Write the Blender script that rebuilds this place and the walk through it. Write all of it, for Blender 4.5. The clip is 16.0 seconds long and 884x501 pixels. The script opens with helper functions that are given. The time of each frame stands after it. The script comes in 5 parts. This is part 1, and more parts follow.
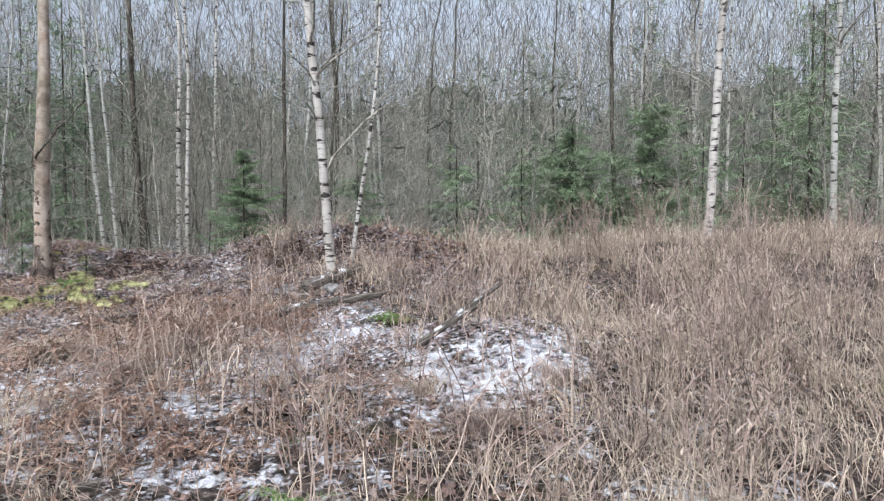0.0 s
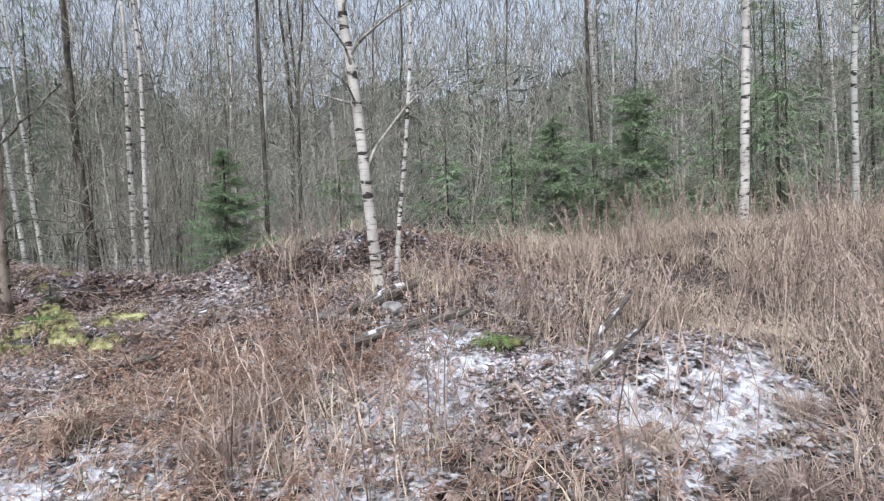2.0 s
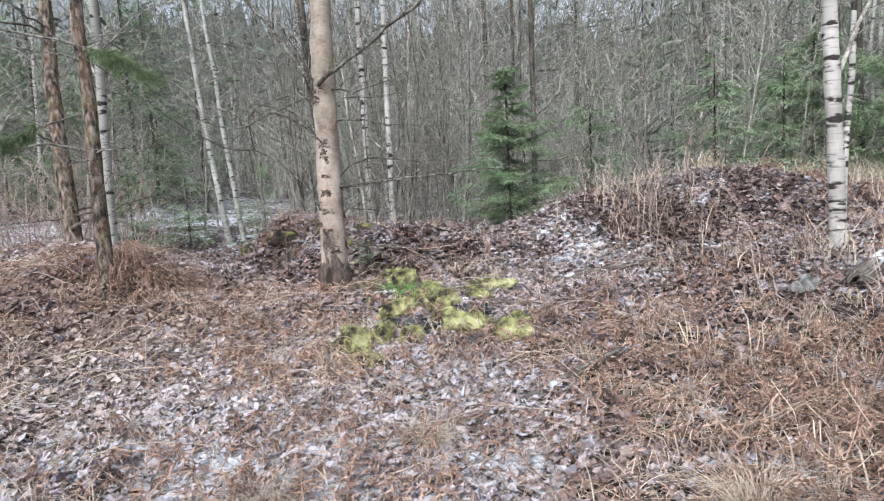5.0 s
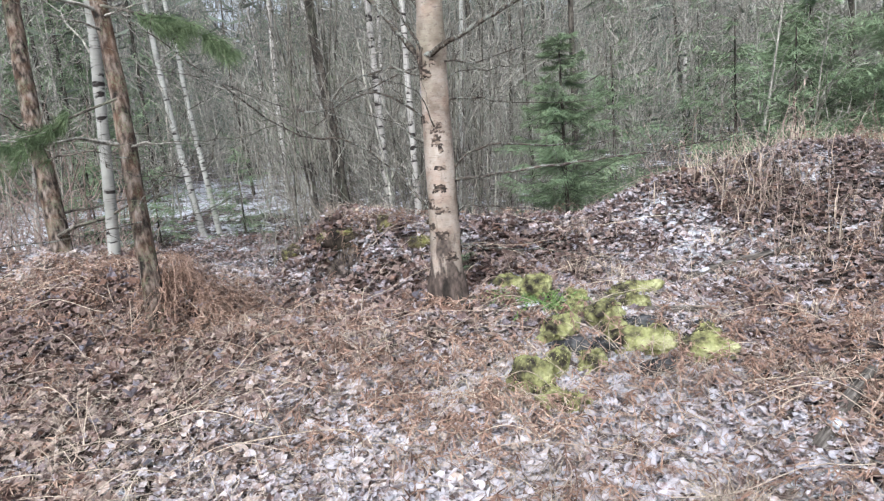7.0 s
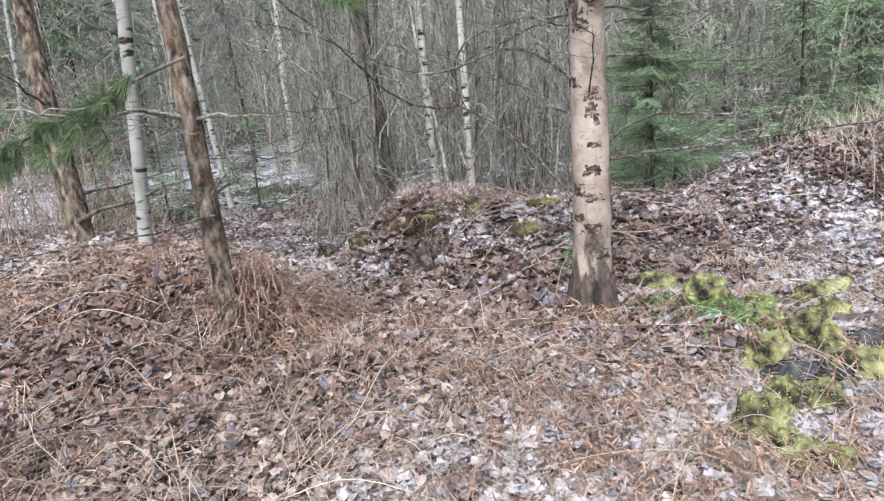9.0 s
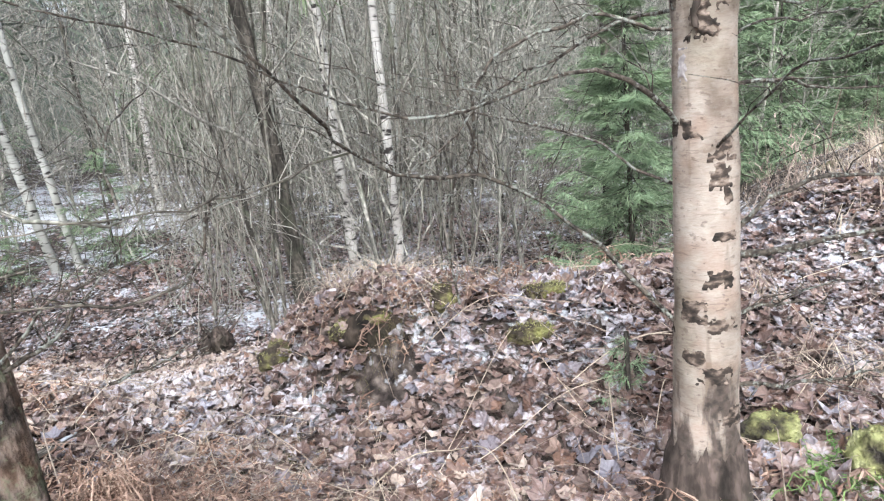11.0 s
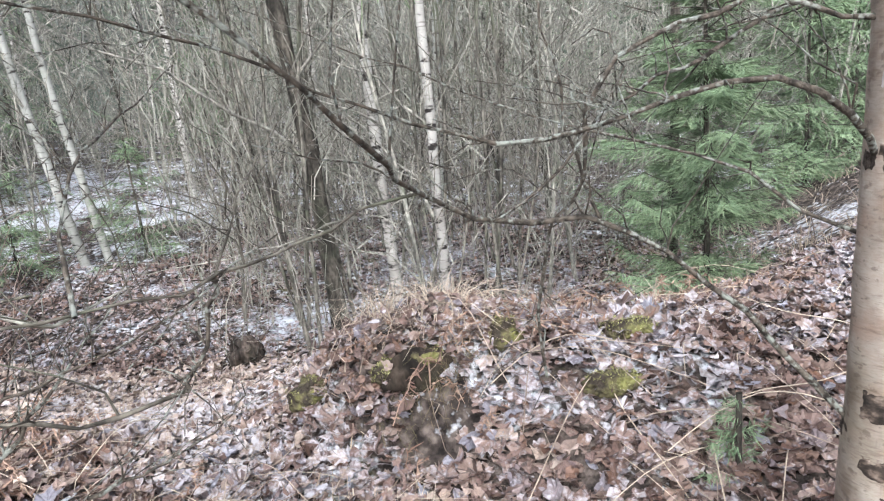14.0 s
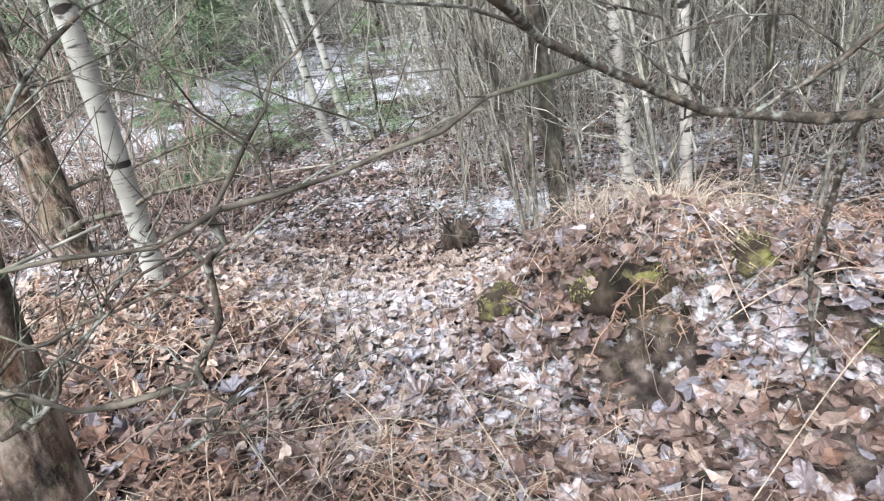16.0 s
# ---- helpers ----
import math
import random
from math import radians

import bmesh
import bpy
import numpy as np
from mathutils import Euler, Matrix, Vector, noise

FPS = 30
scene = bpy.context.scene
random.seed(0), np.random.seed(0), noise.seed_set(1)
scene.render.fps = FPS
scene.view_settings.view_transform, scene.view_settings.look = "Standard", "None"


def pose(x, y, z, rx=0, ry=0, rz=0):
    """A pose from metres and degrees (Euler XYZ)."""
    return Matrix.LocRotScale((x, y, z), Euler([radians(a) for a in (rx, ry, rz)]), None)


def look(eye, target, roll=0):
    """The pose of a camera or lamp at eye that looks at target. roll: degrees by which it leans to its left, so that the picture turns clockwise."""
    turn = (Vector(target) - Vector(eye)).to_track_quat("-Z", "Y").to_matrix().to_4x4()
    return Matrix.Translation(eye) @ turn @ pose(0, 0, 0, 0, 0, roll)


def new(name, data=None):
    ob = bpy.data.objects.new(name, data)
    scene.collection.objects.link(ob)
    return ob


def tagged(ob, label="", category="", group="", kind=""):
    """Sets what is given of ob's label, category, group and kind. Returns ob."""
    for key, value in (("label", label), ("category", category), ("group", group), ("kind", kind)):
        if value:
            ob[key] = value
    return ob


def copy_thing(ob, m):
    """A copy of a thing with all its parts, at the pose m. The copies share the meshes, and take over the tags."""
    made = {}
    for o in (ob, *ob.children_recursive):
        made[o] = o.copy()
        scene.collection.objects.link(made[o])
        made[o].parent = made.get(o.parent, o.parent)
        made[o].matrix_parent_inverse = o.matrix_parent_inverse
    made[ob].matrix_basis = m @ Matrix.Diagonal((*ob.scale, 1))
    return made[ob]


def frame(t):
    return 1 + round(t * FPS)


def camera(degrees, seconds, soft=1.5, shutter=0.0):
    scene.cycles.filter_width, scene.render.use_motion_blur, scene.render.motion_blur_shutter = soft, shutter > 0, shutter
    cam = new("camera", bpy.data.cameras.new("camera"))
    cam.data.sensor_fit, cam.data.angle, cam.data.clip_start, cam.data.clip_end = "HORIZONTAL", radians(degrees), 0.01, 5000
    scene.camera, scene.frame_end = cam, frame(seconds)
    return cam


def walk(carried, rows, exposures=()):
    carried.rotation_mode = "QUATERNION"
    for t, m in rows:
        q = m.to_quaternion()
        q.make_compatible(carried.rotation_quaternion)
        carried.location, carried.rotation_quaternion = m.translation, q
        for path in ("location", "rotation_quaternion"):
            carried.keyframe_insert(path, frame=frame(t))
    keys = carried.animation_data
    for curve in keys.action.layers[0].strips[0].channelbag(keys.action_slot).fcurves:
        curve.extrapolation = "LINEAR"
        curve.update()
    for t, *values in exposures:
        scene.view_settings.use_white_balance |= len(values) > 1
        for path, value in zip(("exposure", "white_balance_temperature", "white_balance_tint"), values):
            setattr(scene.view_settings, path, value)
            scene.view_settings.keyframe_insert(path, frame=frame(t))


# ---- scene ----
cam = camera(67.4, 16.0, soft=1.25)
METRES, EYE, TILT, LEAN, TURN = 11.0, 1.5, -2.0, 0.0, 0.0
ROWS = [
    (0.0, 0.0, 0.0, 0.0, 0.0, 0.0, -0.0),
    (0.5, -0.0257, 0.0326, 0.0021, -5.61, -0.68, 0.62),
    (1.0, -0.0677, 0.0549, 0.0042, -4.11, -1.38, 1.92),
    (1.5, -0.1014, 0.0857, 0.0027, -3.99, -0.66, 1.94),
    (2.0, -0.1405, 0.1143, 0.0083, -7.82, -0.14, 2.9),
    (2.5, -0.1825, 0.1372, 0.0102, -4.04, -4.01, 1.92),
    (3.0, -0.2228, 0.17, 0.0103, 0.81, -3.31, 3.46),
    (3.5, -0.2622, 0.2, 0.0121, -3.41, -6.52, 3.01),
    (4.0, -0.3002, 0.2283, 0.0142, -4.69, -6.01, 2.81),
    (4.5, -0.3386, 0.2569, 0.0217, 0.14, -5.01, 3.04),
    (7.0, -0.4934, 0.3665, 0.0481, -7.27, -8.14, 5.24),
    (7.5, -0.5168, 0.3853, 0.0556, -5.43, -7.93, 4.54),
    (8.0, -0.5448, 0.401, 0.0601, -9.7, -9.91, 4.36),
    (8.5, -0.5549, 0.4213, 0.0589, -7.88, -11.4, 5.25),
    (11.0, -0.5677, 0.6019, 0.0788, -19.89, -11.23, 6.86),
    (11.5, -0.5641, 0.6237, 0.0845, -20.32, -8.97, 6.48),
    (12.0, -0.5568, 0.6387, 0.0889, -20.15, -9.27, 7.59),
    (12.5, -0.5582, 0.6421, 0.0909, -24.63, -8.32, 6.48),
    (13.0, -0.5611, 0.6438, 0.0912, -24.67, -8.4, 5.83),
    (13.5, -0.562, 0.6461, 0.0904, -22.99, -9.37, 5.64),
    (14.0, -0.5618, 0.6501, 0.0871, -17.0, -12.27, 6.53),
    (14.5, -0.556, 0.6544, 0.0818, -14.1, -16.56, 7.3),
    (15.0, -0.5561, 0.6677, 0.0802, -11.54, -19.86, 7.78),
    (15.5, -0.5524, 0.683, 0.0788, -4.69, -20.74, 9.78),
    (16.0, -0.5442, 0.6933, 0.0807, 3.49, -20.12, 9.45),
]
walk(cam, [(t, pose(0, 0, EYE, TILT, LEAN, TURN) @ pose(METRES * x, METRES * y, METRES * z, 90 + pitch, roll, yaw)) for t, x, y, z, yaw, pitch, roll in ROWS],
     [(0.0, 0.66, 5900, 9), (2.5, 0.66, 5920, 10), (3.5, 0.72, 5900, 9), (7.0, 0.88, 5900, 9), (8.5, 0.88, 5900, 9), (11.0, 1.2, 5950, 8), (13.5, 1.16, 5950, 8), (16.0, 1.26, 6080, 8)])


# ---- light: an overcast winter day ----
world = bpy.data.worlds.new("overcast_sky")
scene.world = world
world.use_nodes = True
wn, wl = world.node_tree.nodes, world.node_tree.links
sky = wn.new("ShaderNodeTexSky")
sky.sky_type, sky.sun_disc = "NISHITA", False
sky.sun_elevation, sky.sun_rotation = radians(40), radians(200)
sky.air_density, sky.dust_density, sky.ozone_density = 1.0, 6.0, 1.0
pale = wn.new("ShaderNodeHueSaturation")
pale.inputs["Saturation"].default_value = 0.36
wl.new(sky.outputs[0], pale.inputs["Color"])
wl.new(pale.outputs[0], wn["Background"].inputs[0])
wn["Background"].inputs[1].default_value = 0.15
sun_data = bpy.data.lights.new("sun", "SUN")
sun_data.energy, sun_data.angle, sun_data.color = 0.55, radians(50), (1.0, 0.98, 0.97)
sun = new("sun", sun_data)
sun.matrix_world = look((0, 0, 30), (6, 14, 0))



# ---- materials ----
def nodes_of(name, rough=0.8):
    m = bpy.data.materials.new(name)
    m.use_nodes = True
    b = m.node_tree.nodes["Principled BSDF"]
    b.inputs["Roughness"].default_value = rough
    b.inputs["Specular IOR Level"].default_value = 0.25
    return m, m.node_tree.nodes, m.node_tree.links, b


def link(m, out, into):
    m.node_tree.links.new(out, into)


def noise_at(m, scale, detail=4.0, stretch=(1, 1, 1), space="Object"):
    n = m.node_tree.nodes
    if space == "World":
        src = n.new("ShaderNodeNewGeometry").outputs["Position"]
    else:
        src = n.new("ShaderNodeTexCoord").outputs[space]
    mp = n.new("ShaderNodeMapping")
    mp.inputs["Scale"].default_value = stretch
    link(m, src, mp.inputs["Vector"])
    t = n.new("ShaderNodeTexNoise")
    t.inputs["Scale"].default_value, t.inputs["Detail"].default_value = scale, detail
    link(m, mp.outputs[0], t.inputs["Vector"])
    return t.outputs["Fac"]


def ramp(m, fac, stops):
    r = m.node_tree.nodes.new("ShaderNodeValToRGB")
    e = r.color_ramp.elements
    while len(e) < len(stops):
        e.new(0.5)
    for k, (p, c) in zip(e, stops):
        k.position = p
        k.color = (*c, 1) if len(c) == 3 else c
    link(m, fac, r.inputs["Fac"])
    return r.outputs["Color"]


def grey(a):
    return (a, a, a)


def mix(m, fac, a, b, how="MIX"):
    n = m.node_tree.nodes.new("ShaderNodeMixRGB")
    n.blend_type = how
    for k, v in ((0, fac), (1, a), (2, b)):
        if isinstance(v, (int, float)):
            n.inputs[k].default_value = v if k == 0 else (v, v, v, 1)
        elif isinstance(v, tuple):
            n.inputs[k].default_value = (*v, 1)
        else:
            link(m, v, n.inputs[k])
    return n.outputs[0]


def maths(m, op, a, b=0.0):
    n = m.node_tree.nodes.new("ShaderNodeMath")
    n.operation = op
    for k, v in ((0, a), (1, b)):
        if isinstance(v, (int, float)):
            n.inputs[k].default_value = v
        else:
            link(m, v, n.inputs[k])
    return n.outputs[0]


def bump(m, b, height, strength=0.5, distance=0.02):
    n = m.node_tree.nodes.new("ShaderNodeBump")
    n.inputs["Strength"].default_value, n.inputs["Distance"].default_value = strength, distance
    link(m, height, n.inputs["Height"])
    link(m, n.outputs[0], b.inputs["Normal"])


# places where the thin snow lies thickest: x, y, radius, weight
SNOW = [(-1.4, 4.65, 0.6, 0.055), (-11.2, 21.5, 2.2, 0.07), (-9.3, 25.5, 2.6, 0.07), (-4.4, 6.6, 0.8, 0.05), (-5.6, 7.2, 0.4, 0.06), (0.45, 5.0, 1.0, 0.105), (-0.95, 5.5, 0.7, 0.085), (-5.9, 6.9, 0.9, 0.05), (-6.3, 8.9, 0.6, 0.012), (-1.6, 3.6, 0.7, 0.03), (-2.3, 9.4, 0.8, 0.01), (-3.3, 9.3, 0.7, 0.02), (-3.2, 8.3, 0.9, 0.024), (-4.1, 7.4, 0.9, 0.055), (-1.0, 6.6, 0.5, 0.06), (0.1, 6.9, 1.0, 0.05), (-0.6, 4.2, 0.8, 0.04), (2.4, 7.6, 0.8, 0.06),
        (-4.6, 9.7, 0.5, 0.03), (-2.6, 4.6, 0.9, 0.045), (-3.5, 4.3, 0.8, 0.065), (-4.6, 5.1, 0.7, 0.07), (-5.0, 6.4, 0.4, 0.07), (-5.5, 5.6, 0.9, 0.065), (-4.1, 6.0, 0.9, 0.05), (-6.2, 6.2, 0.6, 0.03), (-10.5, 20.0, 5.0, 0.04), (-12.4, 17.5, 1.8, 0.07), (-6.8, 13.6, 1.8, 0.012), (-4.6, 13.0, 1.4, 0.04), (-5.1, 9.6, 0.7, 0.03), (-6.6, 10.6, 0.9, 0.05), (-6.5, 9.7, 0.7, 0.03), (-3.5, 15.0, 2.5, 0.03)]
NO_SNOW = [(-6.2, 7.4, 1.2, 0.02), (-7.6, 8.6, 1.5, 0.12), (3.5, 6.5, 3.0, 0.1), (-5.3, 8.5, 1.1, 0.03)]


def snow_mask(m):
    n = m.node_tree.nodes
    big = noise_at(m, 1.1, 3, space="World")
    fine = noise_at(m, 22.0, 5, space="World")
    mid = noise_at(m, 5.0, 3, space="World")
    v = maths(m, "ADD", maths(m, "MULTIPLY", big, 0.34), maths(m, "MULTIPLY", fine, 0.36))
    v = maths(m, "ADD", v, maths(m, "MULTIPLY", mid, 0.3))
    pos = n.new("ShaderNodeNewGeometry").outputs["Position"]
    for sign, rows in ((1, SNOW), (-1, NO_SNOW)):
        for x, y, r, w in rows:
            d = n.new("ShaderNodeVectorMath")
            d.operation = "DISTANCE"
            link(m, pos, d.inputs[0])
            d.inputs[1].default_value = (x, y, ground_z(x, y))
            k = n.new("ShaderNodeMapRange")
            k.interpolation_type = "SMOOTHSTEP"
            link(m, d.outputs["Value"], k.inputs["Value"])
            k.inputs["From Min"].default_value, k.inputs["From Max"].default_value = r * 1.4, r * 0.4
            k.inputs["To Min"].default_value, k.inputs["To Max"].default_value = 0.0, sign * w
            v = maths(m, "ADD", v, k.outputs[0])
    return v


# ---- the lie of the land ----
def step(a, b, v):
    k = np.clip((v - a) / (b - a), 0, 1)
    return k * k * (3 - 2 * k)


def hump(x, y, cx, cy, rx, ry, h):
    return h * np.exp(-(((x - cx) / rx) ** 2 + ((y - cy) / ry) ** 2))


def ground_z(x, y):
    x, y = np.asarray(x, float), np.asarray(y, float)
    front = 0.08 * np.clip(y, -3, 8.2) + 0.46 * step(-3.2, 0.6, x) * step(6.0, 10, y) + 0.16 * step(1.5, 4, x) * step(7, 10, y)
    front += hump(x, y, 0.6, 5.3, 1.1, 0.7, 0.3) + hump(x, y, -1.1, 7.7, 0.9, 0.8, 0.26) + hump(x, y, -1.0, 6.45, 0.9, 0.5, 0.14)
    front += hump(x, y, -4.5, 7.75, 0.9, 0.6, 0.16)
    crest = 9.78 + 0.25 * step(-5.4, -6.0, x) - 0.3 * step(-5.4, -4.6, x) + 0.2 * step(-4.2, -2.8, x)
    wide = 0.36 + 0.3 * step(-5.7, -4.9, x) + 0.22 * step(-3.6, -2.7, x)
    tall = 0.5 - 0.12 * step(-5.0, -4.0, x) + 0.24 * step(-3.6, -2.7, x)
    ridge = np.where(y < crest, np.exp(-((y - crest) / wide) ** 2), np.exp(-((y - crest) / 0.8) ** 2))
    front += ridge * tall * step(-6.4, -5.7, x) * (1 - step(-1.8, 1.0, x))
    front += hump(x, y, -7.5, 9.5, 1.0, 1.0, 0.32) + hump(x, y, -8.6, 11.0, 1.3, 1.0, 0.42)
    front += hump(x, y, -5.6, 9.5, 0.17, 0.11, -0.15) + hump(x, y, -5.68, 9.82, 0.22, 0.16, 0.09) + hump(x, y, -3.95, 7.13, 0.22, 0.07, -0.12) + hump(x, y, -6.66, 8.57, 0.15, 0.16, 0.27)
    edge = 10.1 + 1.1 * step(-7.0, -8.0, x) + 2.0 * step(-3.6, 1.5, x)
    valley = 0.22 + 0.045 * np.clip(y - 13, 0, 12) + 0.02 * np.clip(y - 25, 0, 60) + 0.25 * step(-3, 2, x)
    valley += 0.35 * step(-9, -14, x)
    z = front + (valley - front) * step(0, 2.3, y - edge)
    for k in range(1, 7):
        a = 1.7 * k
        z = z + 0.03 / k * np.sin(k * 1.3 * (x * math.cos(a) + y * math.sin(a)) + 2.1 * k)
    for k in range(5):
        a = 0.9 + 2.3 * k
        z = z + 0.009 * np.sin((6 + 2.3 * k) * (x * math.cos(a) + y * math.sin(a)) + 1.7 * np.sin(2.1 * x + k) + 1.3 * np.sin(2.7 * y + 2 * k))
    return z


# ---- mesh builders ----
def mesh_object(name, v, f, material, smooth=True, parent=None):
    me = bpy.data.meshes.new(name)
    v = np.asarray(v, np.float32).reshape(-1, 3)
    f = np.asarray(f, np.int32)
    me.vertices.add(len(v))
    me.vertices.foreach_set("co", v.ravel())
    me.loops.add(f.size)
    me.loops.foreach_set("vertex_index", f.ravel())
    me.polygons.add(len(f))
    me.polygons.foreach_set("loop_start", np.arange(0, f.size, f.shape[1], dtype=np.int32))
    me.polygons.foreach_set("use_smooth", np.full(len(f), smooth))
    me.update(calc_edges=True)
    me.validate()
    me.materials.append(material)
    ob = new(name, me)
    if parent:
        ob.parent = parent
    return ob


def join(parts):
    v, f, k = [], [], 0
    for a, b in parts:
        v.append(a)
        f.append(b + k)
        k += len(a)
    return np.concatenate(v), np.concatenate(f)


def unit(v):
    return v / np.maximum(np.linalg.norm(v, axis=-1, keepdims=True), 1e-9)


def tubes(p, r, sides):
    """Round rods along n lines of k points each, with closed tips."""
    p, r = np.asarray(p, float), np.asarray(r, float)
    n, k, _ = p.shape
    t = unit(np.gradient(p, axis=1))
    mean = unit(p[:, -1:] - p[:, :1])
    ref = np.where(np.abs(mean[..., 2:]) > 0.8, np.array([1.0, 0, 0]), np.array([0, 0, 1.0]))
    a = unit(np.cross(t, ref))
    b = np.cross(t, a)
    ang = np.arange(sides) * 2 * math.pi / sides
    ring = a[:, :, None] * np.cos(ang)[:, None] + b[:, :, None] * np.sin(ang)[:, None]
    v = p[:, :, None] + ring * r[:, :, None, None]
    i = np.arange(n)[:, None, None] * k * sides + np.arange(k - 1)[:, None] * sides
    j, j2 = np.arange(sides), (np.arange(sides) + 1) % sides
    f = np.stack(np.broadcast_arrays(i + j, i + j2, i + sides + j2, i + sides + j), -1)
    return v.reshape(-1, 3), f.reshape(-1, 4)


def strips(p, w, side):
    """Flat blades along n lines of k points, w wide, across the direction side."""
    n, k, _ = p.shape
    off = side[:, None, :] * w[..., None] * 0.5
    v = np.stack([p - off, p + off], 2).reshape(-1, 3)
    i = np.arange(n)[:, None] * k * 2 + np.arange(k - 1)[None] * 2
    f = np.stack([i, i + 1, i + 3, i + 2], -1).reshape(-1, 4)
    return v, f


def heading(rng, n):
    a = rng.uniform(0, 2 * math.pi, n)
    return np.stack([np.cos(a), np.sin(a), np.zeros(n)], -1)


def bent(base, out, height, reach, k, droop=0.0):
    """Lines that rise from base by height and lean along out by reach."""
    s = np.linspace(0, 1, k)
    up = np.array([0, 0, 1.0])
    return (base[:, None] + up * (height[:, None] * (s - droop * s ** 2.5))[..., None]
            + out[:, None] * (reach[:, None] * s ** 1.8)[..., None])


def clumps(x, y, s, o=0.0):
    return 0.5 + 0.25 * (np.sin(x * s + 1.3 * np.sin(y * s * 0.7 + o)) + np.sin(y * s * 1.1 + 1.7 * np.sin(x * s * 0.8 + 2 + o)))


def spline(pts, k):
    pts = np.asarray(pts, float)
    d = np.concatenate([[0], np.cumsum(np.linalg.norm(np.diff(pts, axis=0), axis=1))])
    u = np.linspace(0, d[-1], k)
    m = np.gradient(pts, d, axis=0)
    i = np.clip(np.searchsorted(d, u, "right") - 1, 0, len(d) - 2)
    h = (d[i + 1] - d[i])[:, None]
    s = ((u - d[i])[:, None]) / h
    return ((2 * s ** 3 - 3 * s ** 2 + 1) * pts[i] + (s ** 3 - 2 * s ** 2 + s) * h * m[i]
            + (-2 * s ** 3 + 3 * s ** 2) * pts[i + 1] + (s ** 3 - s ** 2) * h * m[i + 1])


# ---- bark, leaf and ground materials ----
def bark_birch(name, light, mid, dark_amount):
    m, n, l, b = nodes_of(name, 0.75)
    tone = ramp(m, noise_at(m, 3.0, 4, (1, 1, 0.5)), [(0.3, mid), (0.65, light)])
    streak = ramp(m, noise_at(m, 7.0, 3, (1.0, 1.0, 9.0)), [(0.6, grey(0)), (0.66, grey(1))])
    patch = ramp(m, noise_at(m, 5.5, 5, (1.0, 1.0, 3.2)), [(0.62 - dark_amount, grey(0)), (0.68 - dark_amount, grey(1))])
    peel = ramp(m, noise_at(m, 2.2, 5, (1, 1, 4)), [(0.45, grey(0)), (0.7, grey(1))])
    c = mix(m, maths(m, "MULTIPLY", peel, 0.5), tone, tuple(0.7 * k for k in mid))
    c = mix(m, maths(m, "MULTIPLY", streak, 0.55), c, (0.09, 0.07, 0.06))
    c = mix(m, patch, c, (0.035, 0.03, 0.028))
    link(m, c, b.inputs["Base Color"])
    bump(m, b, maths(m, "ADD", maths(m, "MULTIPLY", patch, -0.8), noise_at(m, 30, 4, (1, 1, 2))), 0.6, 0.008)
    return m


def bark_rough(name, a, c, green=0.2, along=0.22):
    m, n, l, b = nodes_of(name, 0.9)
    f = noise_at(m, 16, 7, (1, 1, along))
    col = ramp(m, f, [(0.38, a), (0.5, tuple(0.5 * (p + q) for p, q in zip(a, c))), (0.6, c)])
    plate = ramp(m, noise_at(m, 45, 4, (1, 1, 0.5)), [(0.4, grey(0.5)), (0.6, grey(1.2))])
    col = mix(m, 0.8, col, plate, "MULTIPLY")
    lichen = ramp(m, noise_at(m, 5, 4), [(0.52, grey(0)), (0.7, grey(1))])
    col = mix(m, maths(m, "MULTIPLY", lichen, green), col, (0.2, 0.23, 0.15))
    link(m, col, b.inputs["Base Color"])
    bump(m, b, f, 0.9, 0.012)
    return m


def island_mat(name, colours, rough=0.8, snow=0.0, grain=60, patchy=0.6):
    """Blades and leaves: each takes its own tone; thin snow lies on some."""
    m, n, l, b = nodes_of(name, rough)
    rnd = n.new("ShaderNodeNewGeometry").outputs["Random Per Island"]
    c = ramp(m, rnd, [(k / max(1, len(colours) - 1), v) for k, v in enumerate(colours)])
    c = mix(m, 0.5, c, ramp(m, noise_at(m, grain, 3, space="World"), [(0.3, grey(0.35)), (0.62, grey(1.0))]), "MULTIPLY")
    wide = ramp(m, noise_at(m, 2.2, 4, space="World"), [(0.36, (0.55, 0.5, 0.5)), (0.5, (0.9, 0.84, 0.8)), (0.64, (1.1, 1.08, 1.05))])
    c = mix(m, patchy, c, wide, "MULTIPLY")
    if snow:
        s = maths(m, "ADD", snow_mask(m), maths(m, "MULTIPLY", maths(m, "FRACT", maths(m, "MULTIPLY", rnd, 37.0)), 0.1))
        s = maths(m, "ADD", s, maths(m, "MULTIPLY", noise_at(m, 60, 4, space="World"), 0.34))
        s = ramp(m, s, [(0.722, grey(0)), (0.832, grey(1))])
        up = n.new("ShaderNodeSeparateXYZ")
        link(m, n.new("ShaderNodeNewGeometry").outputs["Normal"], up.inputs[0])
        flat = ramp(m, maths(m, "ABSOLUTE", up.outputs["Z"]), [(0.35, grey(0)), (0.7, grey(1))])
        c = mix(m, maths(m, "MULTIPLY", maths(m, "MULTIPLY", s, flat), 0.64), c, (0.62, 0.61, 0.66))
    link(m, c, b.inputs["Base Color"])
    return m


